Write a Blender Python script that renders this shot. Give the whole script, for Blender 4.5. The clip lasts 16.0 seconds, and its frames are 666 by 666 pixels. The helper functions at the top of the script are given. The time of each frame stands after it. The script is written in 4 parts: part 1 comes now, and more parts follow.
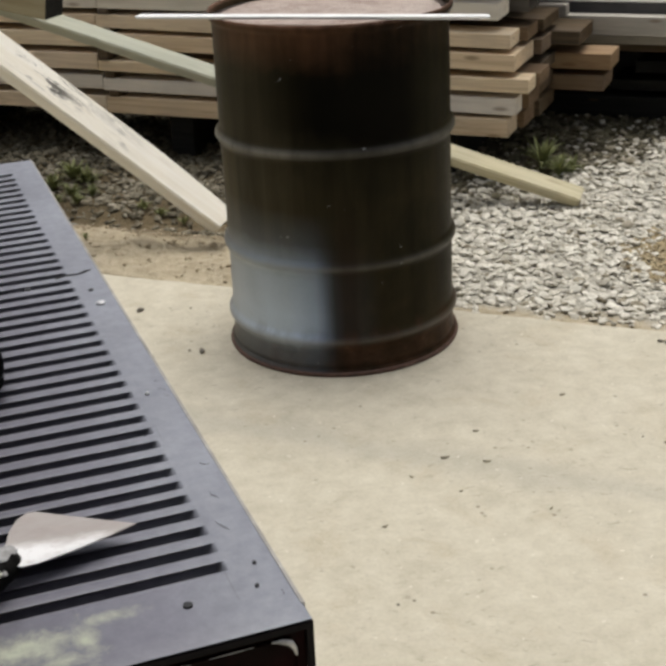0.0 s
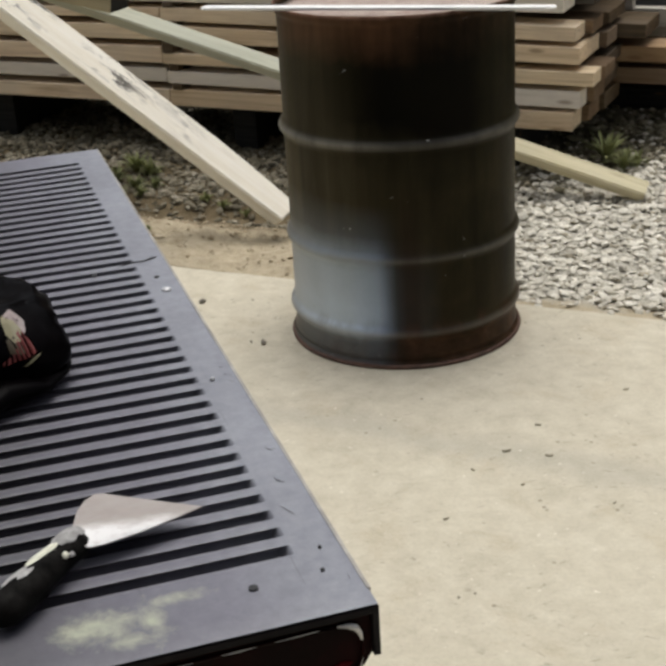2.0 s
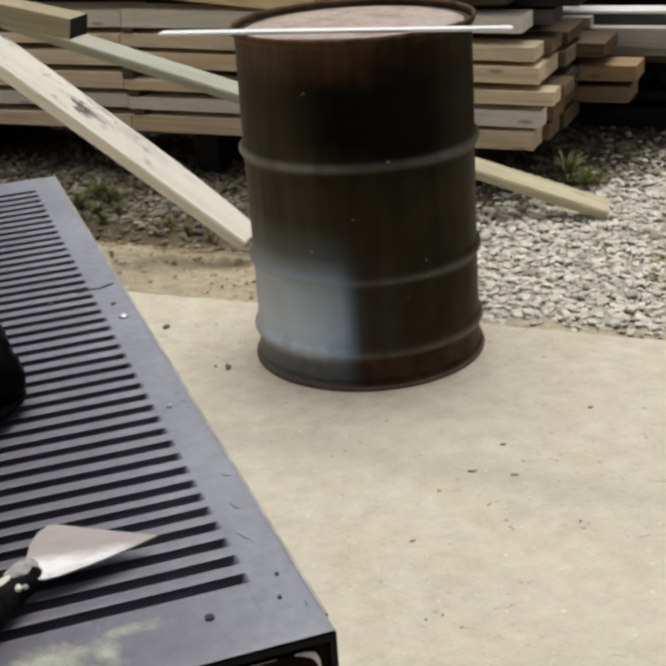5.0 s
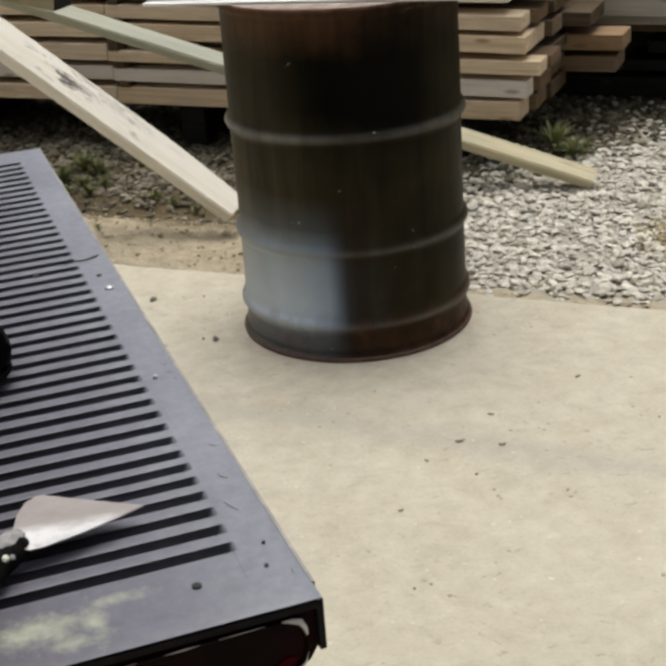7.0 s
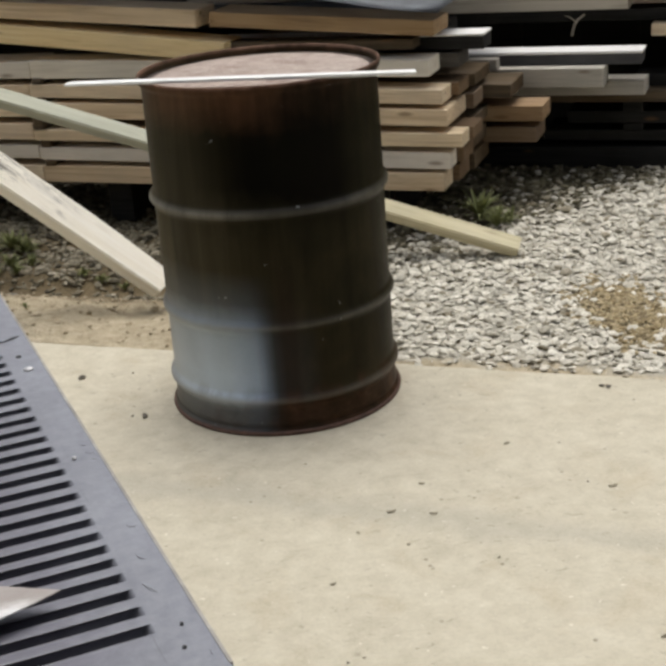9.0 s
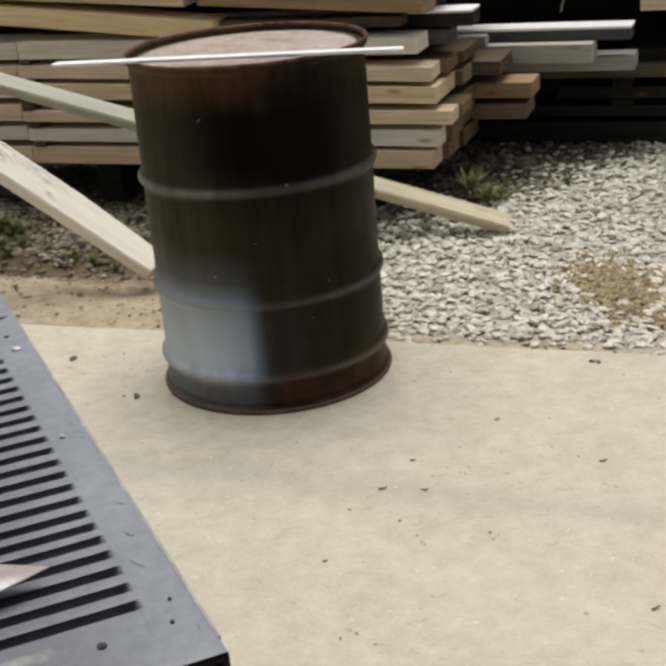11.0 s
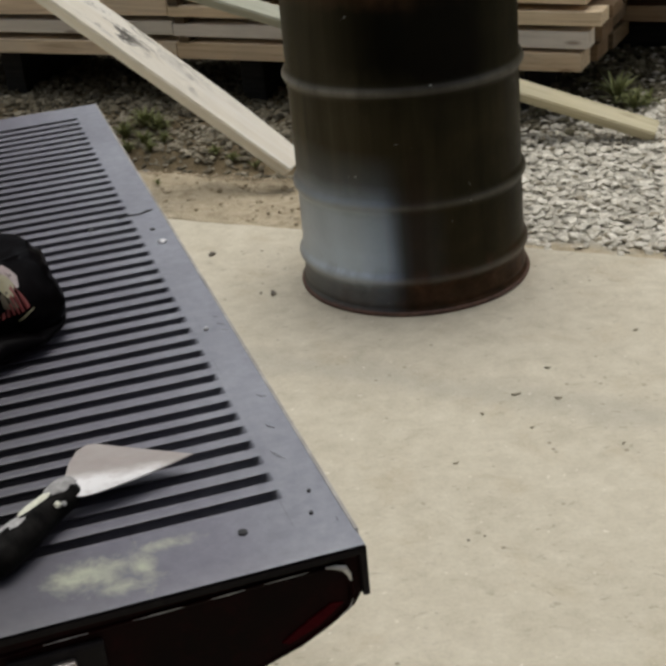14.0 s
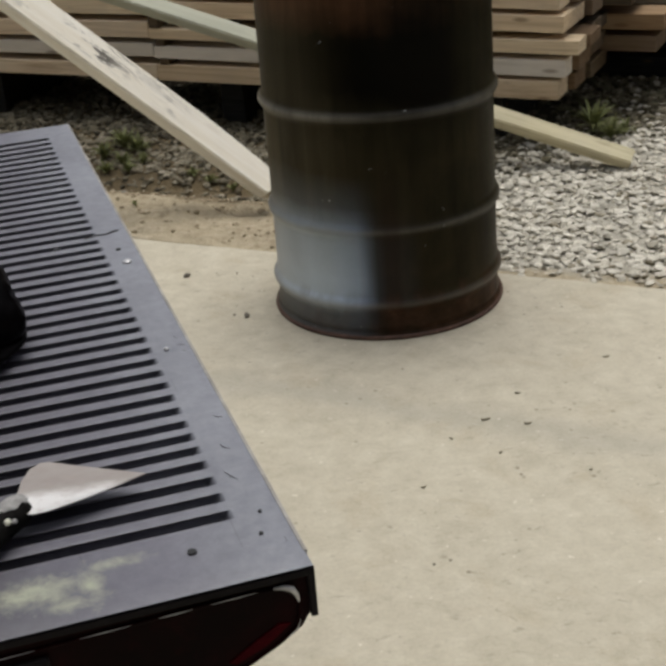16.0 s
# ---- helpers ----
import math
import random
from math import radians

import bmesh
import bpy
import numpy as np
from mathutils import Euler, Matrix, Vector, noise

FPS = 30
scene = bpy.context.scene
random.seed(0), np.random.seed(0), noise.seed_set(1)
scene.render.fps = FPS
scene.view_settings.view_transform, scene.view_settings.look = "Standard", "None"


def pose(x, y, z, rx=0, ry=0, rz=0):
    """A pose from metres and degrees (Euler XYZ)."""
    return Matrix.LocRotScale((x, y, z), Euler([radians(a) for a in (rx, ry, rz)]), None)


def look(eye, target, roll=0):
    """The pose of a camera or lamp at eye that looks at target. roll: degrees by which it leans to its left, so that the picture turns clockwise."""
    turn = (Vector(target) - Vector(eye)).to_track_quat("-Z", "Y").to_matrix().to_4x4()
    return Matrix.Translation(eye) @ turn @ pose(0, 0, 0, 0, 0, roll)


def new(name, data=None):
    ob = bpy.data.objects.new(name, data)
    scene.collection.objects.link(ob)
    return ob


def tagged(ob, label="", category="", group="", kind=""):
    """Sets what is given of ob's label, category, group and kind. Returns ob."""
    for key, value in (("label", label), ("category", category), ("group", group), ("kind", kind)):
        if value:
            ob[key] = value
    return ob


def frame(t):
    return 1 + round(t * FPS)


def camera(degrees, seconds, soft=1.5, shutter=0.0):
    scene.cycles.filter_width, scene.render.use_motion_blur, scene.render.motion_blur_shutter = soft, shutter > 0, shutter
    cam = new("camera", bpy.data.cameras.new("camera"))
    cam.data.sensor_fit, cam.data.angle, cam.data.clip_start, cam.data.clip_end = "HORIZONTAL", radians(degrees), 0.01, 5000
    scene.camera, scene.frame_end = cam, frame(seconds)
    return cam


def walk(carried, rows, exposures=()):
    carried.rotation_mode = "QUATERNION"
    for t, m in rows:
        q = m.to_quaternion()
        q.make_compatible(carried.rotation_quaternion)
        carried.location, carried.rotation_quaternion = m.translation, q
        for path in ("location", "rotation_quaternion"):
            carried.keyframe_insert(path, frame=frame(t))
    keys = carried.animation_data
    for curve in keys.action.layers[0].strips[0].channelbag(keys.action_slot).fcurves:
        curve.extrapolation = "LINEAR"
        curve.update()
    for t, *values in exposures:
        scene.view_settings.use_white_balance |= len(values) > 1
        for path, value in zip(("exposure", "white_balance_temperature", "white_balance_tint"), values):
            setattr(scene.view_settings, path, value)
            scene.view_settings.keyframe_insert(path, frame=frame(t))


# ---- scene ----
cam = camera(28, 16.0, soft=3.6)
walk(cam, [
    (0, pose(-0.0293, -3.2267, 1.3802, 66.686, 2.651, -1.114)),
    (0.5, pose(-0.0375, -3.2257, 1.3762, 67.566, 2.784, -0.479)),
    (1, pose(-0.0483, -3.2238, 1.3722, 66.642, 2.499, 1.711)),
    (1.5, pose(-0.0375, -3.2379, 1.3763, 66.869, 3.701, 1.590)),
    (2, pose(-0.0375, -3.2267, 1.3700, 66.644, 3.154, 1.404)),
    (2.5, pose(-0.0339, -3.2275, 1.3721, 66.472, 3.296, 0.668)),
    (3, pose(-0.0287, -3.2245, 1.3747, 66.574, 3.704, 0.186)),
    (3.5, pose(-0.0349, -3.2154, 1.3706, 67.234, 3.131, 0.550)),
    (4, pose(-0.0324, -3.2225, 1.3769, 67.519, 3.311, 0.542)),
    (4.5, pose(-0.0271, -3.2263, 1.3768, 67.521, 3.621, 0.486)),
    (4.7, pose(-0.0237, -3.2227, 1.3716, 67.554, 3.717, 0.088)),
    (6.8, pose(-0.0243, -3.2133, 1.3616, 66.342, 3.512, -0.791)),
    (7, pose(-0.0207, -3.2210, 1.3650, 66.281, 3.822, -0.817)),
    (7.5, pose(-0.0081, -3.2196, 1.3622, 66.798, 4.387, -1.895)),
    (8, pose(-0.0104, -3.2180, 1.3614, 66.554, 4.152, -1.840)),
    (8.5, pose(-0.0103, -3.2148, 1.3606, 67.824, 3.994, -2.576)),
    (9, pose(0.0000, -3.2255, 1.3702, 69.103, 4.178, -3.885)),
    (9.2, pose(0.0001, -3.2262, 1.3702, 68.993, 4.124, -3.993)),
    (11.3, pose(0.0079, -3.2314, 1.3657, 68.185, 4.650, -4.371)),
    (11.5, pose(0.0064, -3.2301, 1.3641, 68.339, 4.446, -4.343)),
    (12, pose(0.0036, -3.2304, 1.3650, 67.792, 4.375, -4.138)),
    (12.5, pose(0.0039, -3.2312, 1.3665, 67.236, 4.316, -4.338)),
    (13, pose(0.0017, -3.2248, 1.3601, 65.989, 4.375, -3.287)),
    (13.5, pose(-0.0052, -3.2324, 1.3638, 65.716, 4.488, -1.736)),
    (14, pose(-0.0042, -3.2328, 1.3649, 64.567, 5.016, 1.645)),
    (14.5, pose(0.0013, -3.2300, 1.3619, 65.666, 4.519, 0.682)),
    (15, pose(-0.0080, -3.2279, 1.3563, 64.862, 3.624, 0.110)),
    (15.5, pose(-0.0046, -3.2309, 1.3591, 64.691, 3.312, 0.162)),
    (16, pose(0.0217, -3.2392, 1.3646, 65.551, 4.027, 1.303)),
], exposures=[(0, 0.01), (8.0, 0.01), (9.0, 0.04), (12.4, 0.03), (13.0, -0.2), (13.7, -0.28), (16.0, -0.28)])

# ---- world and sun: a bright overcast day ----
world = bpy.data.worlds.new("overcast_sky")
scene.world = world
world.use_nodes = True
wn = world.node_tree.nodes
sky = wn.new("ShaderNodeTexSky")
sky.sky_type = "NISHITA"
sky.sun_disc = False
sky.sun_elevation = radians(79)
sky.sun_rotation = radians(18)
sky.dust_density = 6.0
sky.air_density = 1.2
wn["Background"].inputs["Strength"].default_value = 0.12
haze = wn.new("ShaderNodeHueSaturation")
haze.inputs["Saturation"].default_value = 0.30
world.node_tree.links.new(sky.outputs["Color"], haze.inputs["Color"])
world.node_tree.links.new(haze.outputs["Color"], wn["Background"].inputs["Color"])
sun_data = bpy.data.lights.new("sun", "SUN")
sun_data.energy = 1.6
sun_data.angle = radians(44)
sun_data.color = (1.0, 0.975, 0.915)
sun = new("sun", sun_data)
sun.matrix_world = look((0.3, 0.9, 5.0), (0, 0, 0))


# ---- materials ----
def nodes_of(name):
    m = bpy.data.materials.new(name)
    m.use_nodes = True
    nt = m.node_tree
    return m, nt, nt.nodes["Principled BSDF"]


def add(nt, kind, **values):
    n = nt.nodes.new(kind)
    for key, value in values.items():
        if key in n.inputs:
            n.inputs[key].default_value = value
    return n


def ramp(nt, source, stops):
    r = nt.nodes.new("ShaderNodeValToRGB")
    while len(r.color_ramp.elements) < len(stops):
        r.color_ramp.elements.new(0.5)
    for e, (p, c) in zip(r.color_ramp.elements, stops):
        e.position = p
        e.color = (*c, 1) if len(c) == 3 else c
    nt.links.new(source, r.inputs["Fac"])
    return r.outputs["Color"]


def mix(nt, fac, a, b, mode="MIX"):
    n = nt.nodes.new("ShaderNodeMix")
    n.data_type = "RGBA"
    n.blend_type = mode
    for sock, value in ((n.inputs["Factor"], fac), (n.inputs["A"], a), (n.inputs["B"], b)):
        if isinstance(value, bpy.types.NodeSocket):
            nt.links.new(value, sock)
        elif isinstance(value, (tuple, list)):
            sock.default_value = (*value, 1)[:4]
        else:
            sock.default_value = value
    return n.outputs["Result"]


def math_node(nt, op, a, b=0.0):
    n = nt.nodes.new("ShaderNodeMath")
    n.operation = op
    for sock, value in zip(n.inputs, (a, b)):
        if isinstance(value, bpy.types.NodeSocket):
            nt.links.new(value, sock)
        else:
            sock.default_value = value
    return n.outputs[0]


def coords(nt, scale=(1, 1, 1), shift=False):
    tc = nt.nodes.new("ShaderNodeTexCoord")
    mp = nt.nodes.new("ShaderNodeMapping")
    mp.inputs["Scale"].default_value = scale
    nt.links.new(tc.outputs["Object"], mp.inputs["Vector"])
    if shift:
        oi = nt.nodes.new("ShaderNodeObjectInfo")
        cb = nt.nodes.new("ShaderNodeCombineXYZ")
        k = math_node(nt, "MULTIPLY", oi.outputs["Random"], 37.0)
        for i in range(3):
            nt.links.new(k, cb.inputs[i])
        nt.links.new(cb.outputs[0], mp.inputs["Location"])
    return mp.outputs["Vector"]


def noise_of(nt, vec, scale, detail=6.0, rough=0.6, dist=0.0):
    n = add(nt, "ShaderNodeTexNoise", Scale=scale, Detail=detail, Roughness=rough, Distortion=dist)
    nt.links.new(vec, n.inputs["Vector"])
    return n.outputs["Fac"]


def bump(nt, bsdf, height, strength, distance):
    b = nt.nodes.new("ShaderNodeBump")
    b.inputs["Strength"].default_value = strength
    b.inputs["Distance"].default_value = distance
    nt.links.new(height, b.inputs["Height"])
    nt.links.new(b.outputs["Normal"], bsdf.inputs["Normal"])


def concrete_material():
    m, nt, p = nodes_of("pale_concrete")
    v = coords(nt)
    big = noise_of(nt, v, 2.2, 6, 0.65)
    mid = noise_of(nt, v, 17, 8, 0.68, 0.3)
    fine = noise_of(nt, v, 120, 4, 0.7)
    c = ramp(nt, big, [(0.3, (0.44, 0.405, 0.315)), (0.55, (0.515, 0.475, 0.375)), (0.75, (0.57, 0.53, 0.43))])
    c = mix(nt, 0.45, c, ramp(nt, mid, [(0.30, (0.33, 0.30, 0.225)), (0.48, (0.50, 0.46, 0.36)), (0.70, (0.68, 0.64, 0.53))]))
    # a darker grey band that runs along the slab
    sp = nt.nodes.new("ShaderNodeSeparateXYZ")
    nt.links.new(v, sp.inputs[0])
    line = math_node(nt, "ADD", sp.outputs["Y"], math_node(nt, "MULTIPLY", sp.outputs["X"], 0.43))
    line = math_node(nt, "ADD", line, math_node(nt, "MULTIPLY", math_node(nt, "SUBTRACT", noise_of(nt, v, 3.0, 6, 0.7), 0.5), 0.22))
    grey_band = ramp(nt, math_node(nt, "ADD", line, 1.0), [(0.28, (0, 0, 0)), (0.345, (1, 1, 1)), (0.38, (0.9, 0.9, 0.9)), (0.44, (0, 0, 0))])
    c = mix(nt, math_node(nt, "MULTIPLY", grey_band, 0.42), c, (0.33, 0.315, 0.265))
    # broad tan blotches and small smudges of dirt
    tan = ramp(nt, noise_of(nt, v, 5.5, 6, 0.65, 0.5), [(0.55, (0, 0, 0)), (0.70, (1, 1, 1))])
    c = mix(nt, math_node(nt, "MULTIPLY", tan, 0.45), c, (0.40, 0.335, 0.225))
    smudge = ramp(nt, noise_of(nt, coords(nt, (1, 1.7, 1)), 31, 5, 0.62, 0.6), [(0.60, (0, 0, 0)), (0.69, (1, 1, 1))])
    where = ramp(nt, noise_of(nt, v, 3.1, 3), [(0.42, (0.15, 0.15, 0.15)), (0.58, (1, 1, 1))])
    spots = math_node(nt, "MULTIPLY", math_node(nt, "MULTIPLY", smudge, where), 0.62)
    c = mix(nt, spots, c, (0.22, 0.19, 0.14))
    c = mix(nt, 0.16, c, ramp(nt, fine, [(0.3, (0.24, 0.21, 0.16)), (0.55, (0.55, 0.49, 0.37))]))
    vo = add(nt, "ShaderNodeTexVoronoi", Scale=21.0)
    nt.links.new(v, vo.inputs["Vector"])
    pit = ramp(nt, vo.outputs["Distance"], [(0.05, (1, 1, 1)), (0.12, (0, 0, 0))])
    pit = math_node(nt, "MULTIPLY", pit, ramp(nt, noise_of(nt, v, 9, 2), [(0.46, (0, 0, 0)), (0.56, (1, 1, 1))]))
    c = mix(nt, math_node(nt, "MULTIPLY", pit, 0.7), c, (0.16, 0.13, 0.09))
    grit = ramp(nt, noise_of(nt, v, 48, 3), [(0.665, (0, 0, 0)), (0.73, (1, 1, 1))])
    c = mix(nt, math_node(nt, "MULTIPLY", grit, 0.6), c, (0.78, 0.74, 0.65))
    nt.links.new(c, p.inputs["Base Color"])
    p.inputs["Roughness"].default_value = 0.85
    h = math_node(nt, "SUBTRACT", math_node(nt, "ADD", mid, math_node(nt, "MULTIPLY", fine, 0.5)), math_node(nt, "ADD", spots, pit))
    bump(nt, p, h, 0.35, 0.003)
    return m


def earth_material(name, dark, base, light, stones=0.0):
    m, nt, p = nodes_of(name)
    v = coords(nt)
    a = noise_of(nt, v, 3.2, 6, 0.65, 0.6)
    b = noise_of(nt, v, 26, 7, 0.7)
    c = ramp(nt, a, [(0.32, dark), (0.52, base), (0.72, light)])
    c = mix(nt, 0.55, c, ramp(nt, b, [(0.34, dark), (0.5, base), (0.68, light)]))
    if stones:
        sp = nt.nodes.new("ShaderNodeSeparateXYZ")
        nt.links.new(v, sp.inputs[0])
        d = math_node(nt, "ADD", math_node(nt, "ADD", sp.outputs["Y"], math_node(nt, "MULTIPLY", sp.outputs["X"], 0.417)), -0.216)
        d = math_node(nt, "ADD", d, math_node(nt, "MULTIPLY", math_node(nt, "SUBTRACT", a, 0.5), 0.45))
        right = ramp(nt, math_node(nt, "ADD", sp.outputs["X"], 0.4), [(0.45, (0, 0, 0)), (0.55, (1, 1, 1))])
        left = math_node(nt, "SUBTRACT", 1.0, right)
        far = ramp(nt, d, [(0.08, (0, 0, 0)), (0.16, (1, 1, 1))])
        c = mix(nt, math_node(nt, "MULTIPLY", right, far), c, (0.43, 0.405, 0.34))
        # the dark earth of the bank beside the lumber, its shade put into the colour
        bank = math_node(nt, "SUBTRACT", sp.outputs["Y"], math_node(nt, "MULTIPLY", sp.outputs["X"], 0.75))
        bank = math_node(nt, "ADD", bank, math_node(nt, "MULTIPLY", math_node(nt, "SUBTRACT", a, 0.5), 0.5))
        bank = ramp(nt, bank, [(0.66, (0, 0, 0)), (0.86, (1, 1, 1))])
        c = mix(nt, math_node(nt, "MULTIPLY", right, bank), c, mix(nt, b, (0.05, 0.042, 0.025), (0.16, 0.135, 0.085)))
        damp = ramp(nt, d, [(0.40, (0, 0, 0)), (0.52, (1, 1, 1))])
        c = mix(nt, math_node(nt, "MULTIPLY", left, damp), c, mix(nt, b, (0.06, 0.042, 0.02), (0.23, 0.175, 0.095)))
    nt.links.new(c, p.inputs["Base Color"])
    p.inputs["Roughness"].default_value = 0.95
    bump(nt, p, math_node(nt, "ADD", a, b), 0.9, 0.02)
    return m


def gravel_material(name, tones):
    m, nt, p = nodes_of(name)
    geo = nt.nodes.new("ShaderNodeNewGeometry")
    v = coords(nt)
    c = ramp(nt, geo.outputs["Random Per Island"], [(i / (len(tones) - 1), t) for i, t in enumerate(tones)])
    grain = ramp(nt, noise_of(nt, v, 90, 5), [(0.3, (0.6, 0.58, 0.55)), (0.65, (1.0, 1.0, 1.0))])
    c = mix(nt, 0.8, c, grain, "MULTIPLY")
    nt.links.new(c, p.inputs["Base Color"])
    p.inputs["Roughness"].default_value = 0.85
    bump(nt, p, noise_of(nt, v, 150, 4), 0.3, 0.002)
    return m


def wood_material(name, dark, base, light, grey=0.25, stain=0.0, knots=0.6, weathered=None, tint=1.0):
    m, nt, p = nodes_of(name)
    v = coords(nt, (1, 1, 1), True)
    vg = coords(nt, (2.2, 46, 46), True)
    grain = noise_of(nt, vg, 1.0, 7, 0.62, 1.2)
    c = ramp(nt, grain, [(0.28, dark), (0.5, base), (0.74, light)])
    oi = nt.nodes.new("ShaderNodeObjectInfo")
    shade = ramp(nt, oi.outputs["Random"], [(0.0, (0.78, 0.72, 0.64)), (0.3, (1.02, 0.97, 0.86)), (0.6, (1.06, 1.0, 0.95)), (0.8, (0.95, 0.84, 0.68)), (1.0, (0.86, 0.85, 0.84))])
    c = mix(nt, tint, c, shade, "MULTIPLY")
    patch = ramp(nt, noise_of(nt, v, 3.5, 5, 0.6), [(0.45, (0, 0, 0)), (0.7, (1, 1, 1))])
    c = mix(nt, math_node(nt, "MULTIPLY", patch, grey), c, (0.34, 0.33, 0.31))
    vo = add(nt, "ShaderNodeTexVoronoi", Scale=1.0)
    vk = coords(nt, (4.0, 14, 14), True)
    nt.links.new(vk, vo.inputs["Vector"])
    knot = ramp(nt, vo.outputs["Distance"], [(0.07, (1, 1, 1)), (0.15, (0, 0, 0))])
    c = mix(nt, math_node(nt, "MULTIPLY", knot, knots), c, (0.16, 0.085, 0.04))
    if weathered:
        wx = nt.nodes.new("ShaderNodeSeparateXYZ")
        nt.links.new(coords(nt), wx.inputs[0])
        far = math_node(nt, "ADD", math_node(nt, "MULTIPLY", wx.outputs["X"], 0.4), math_node(nt, "MULTIPLY", math_node(nt, "SUBTRACT", patch, 0.5), 0.08))
        c = mix(nt, math_node(nt, "MULTIPLY", ramp(nt, far, [(0.15, (0, 0, 0)), (0.42, (1, 1, 1))]), 0.75), c, mix(nt, 0.4, weathered, grain, "MULTIPLY"))
    if stain:
        s = ramp(nt, noise_of(nt, coords(nt, (8, 30, 30), True), 1.0, 6, 0.75, 0.6), [(0.50, (0, 0, 0)), (0.58, (1, 1, 1))])
        sx = nt.nodes.new("ShaderNodeSeparateXYZ")
        nt.links.new(coords(nt), sx.inputs[0])
        s = math_node(nt, "MULTIPLY", s, ramp(nt, noise_of(nt, v, 5.5, 3), [(0.34, (0, 0, 0)), (0.48, (1, 1, 1))]))
        s = math_node(nt, "MULTIPLY", s, ramp(nt, sx.outputs["X"], [(0.34, (0, 0, 0)), (0.42, (0.6, 0.6, 0.6)), (0.52, (0.2, 0.2, 0.2)), (0.64, (1, 1, 1))]))
        s = math_node(nt, "MULTIPLY", s, ramp(nt, math_node(nt, "MULTIPLY", sx.outputs["Y"], 10.0), [(0.15, (0, 0, 0)), (0.40, (1, 1, 1))]))
        c = mix(nt, math_node(nt, "MULTIPLY", s, stain), c, (0.06, 0.055, 0.05))
    nt.links.new(c, p.inputs["Base Color"])
    p.inputs["Roughness"].default_value = 0.72
    p.inputs["Specular IOR Level"].default_value = 0.3
    bump(nt, p, grain, 0.25, 0.002)
    return m


def drum_material():
    m, nt, p = nodes_of("burnt_drum_paint")
    v = coords(nt)
    sep = nt.nodes.new("ShaderNodeSeparateXYZ")
    tc = nt.nodes.new("ShaderNodeTexCoord")
    nt.links.new(tc.outputs["Object"], sep.inputs[0])
    z = sep.outputs["Z"]
    streak = noise_of(nt, coords(nt, (16, 16, 1.2)), 1.0, 6, 0.65, 0.4)
    blot = noise_of(nt, v, 5.0, 6, 0.62, 0.3)
    fine = noise_of(nt, v, 70, 5, 0.7)
    c = ramp(nt, blot, [(0.3, (0.005, 0.005, 0.003)), (0.5, (0.014, 0.0125, 0.006)), (0.7, (0.030, 0.025, 0.012))])
    c = mix(nt, 0.45, c, ramp(nt, streak, [(0.35, (0.004, 0.004, 0.0025)), (0.6, (0.024, 0.021, 0.010)), (0.75, (0.040, 0.026, 0.012))]))
    ang = math_node(nt, "ARCTAN2", sep.outputs["X"], math_node(nt, "MULTIPLY", sep.outputs["Y"], -1.0))
    ang = math_node(nt, "ADD", math_node(nt, "MULTIPLY", ang, 0.318), 0.5)
    # dark reflection painted high on one side; olive paint below the hoop, edges lightened
    zb = math_node(nt, "ADD", z, math_node(nt, "MULTIPLY", math_node(nt, "SUBTRACT", blot, 0.5), 0.25))
    olive = ramp(nt, zb, [(0.26, (0.9, 0.9, 0.9)), (0.46, (1, 1, 1)), (0.60, (0.62, 0.62, 0.62)), (0.70, (0.45, 0.45, 0.45)), (0.80, (0.6, 0.6, 0.6))])
    olive = math_node(nt, "MULTIPLY", olive, ramp(nt, math_node(nt, "ADD", ang, math_node(nt, "MULTIPLY", math_node(nt, "SUBTRACT", blot, 0.5), 0.15)), [(0.08, (1, 1, 1)), (0.33, (0.62, 0.62, 0.62)), (0.47, (0.12, 0.12, 0.12)), (0.72, (0.06, 0.06, 0.06)), (0.92, (0.35, 0.35, 0.35))]))
    c = mix(nt, math_node(nt, "MULTIPLY", olive, 0.8), c, ramp(nt, streak, [(0.3, (0.056, 0.047, 0.026)), (0.7, (0.120, 0.101, 0.062))]))
    dark_sheen = math_node(nt, "MULTIPLY", ramp(nt, zb, [(0.48, (0, 0, 0)), (0.60, (1, 1, 1)), (0.80, (0.9, 0.9, 0.9))]), ramp(nt, ang, [(0.26, (0, 0, 0)), (0.45, (1, 1, 1)), (0.68, (1, 1, 1)), (0.80, (0.2, 0.2, 0.2))]))
    c = mix(nt, math_node(nt, "MULTIPLY", dark_sheen, 0.95), c, (0.002, 0.002, 0.0015))
    # blue-grey reflection painted into the colour low on one side
    gleam_z = ramp(nt, math_node(nt, "ADD", z, math_node(nt, "MULTIPLY", math_node(nt, "SUBTRACT", blot, 0.5), 0.06)),
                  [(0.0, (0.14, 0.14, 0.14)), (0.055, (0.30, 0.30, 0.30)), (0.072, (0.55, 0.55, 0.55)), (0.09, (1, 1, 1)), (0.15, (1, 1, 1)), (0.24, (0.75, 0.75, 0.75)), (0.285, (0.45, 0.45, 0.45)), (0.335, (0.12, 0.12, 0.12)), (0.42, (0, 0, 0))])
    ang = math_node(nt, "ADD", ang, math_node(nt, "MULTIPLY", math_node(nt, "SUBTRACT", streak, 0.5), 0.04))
    gleam_a = ramp(nt, ang, [(0.02, (0.4, 0.4, 0.4)), (0.14, (0.75, 0.75, 0.75)), (0.28, (1, 1, 1)), (0.37, (0.9, 0.9, 0.9)), (0.42, (0.70, 0.70, 0.70)), (0.45, (0.30, 0.30, 0.30)), (0.475, (0.06, 0.06, 0.06)), (0.6, (0, 0, 0))])
    gleam = math_node(nt, "MULTIPLY", gleam_z, gleam_a)
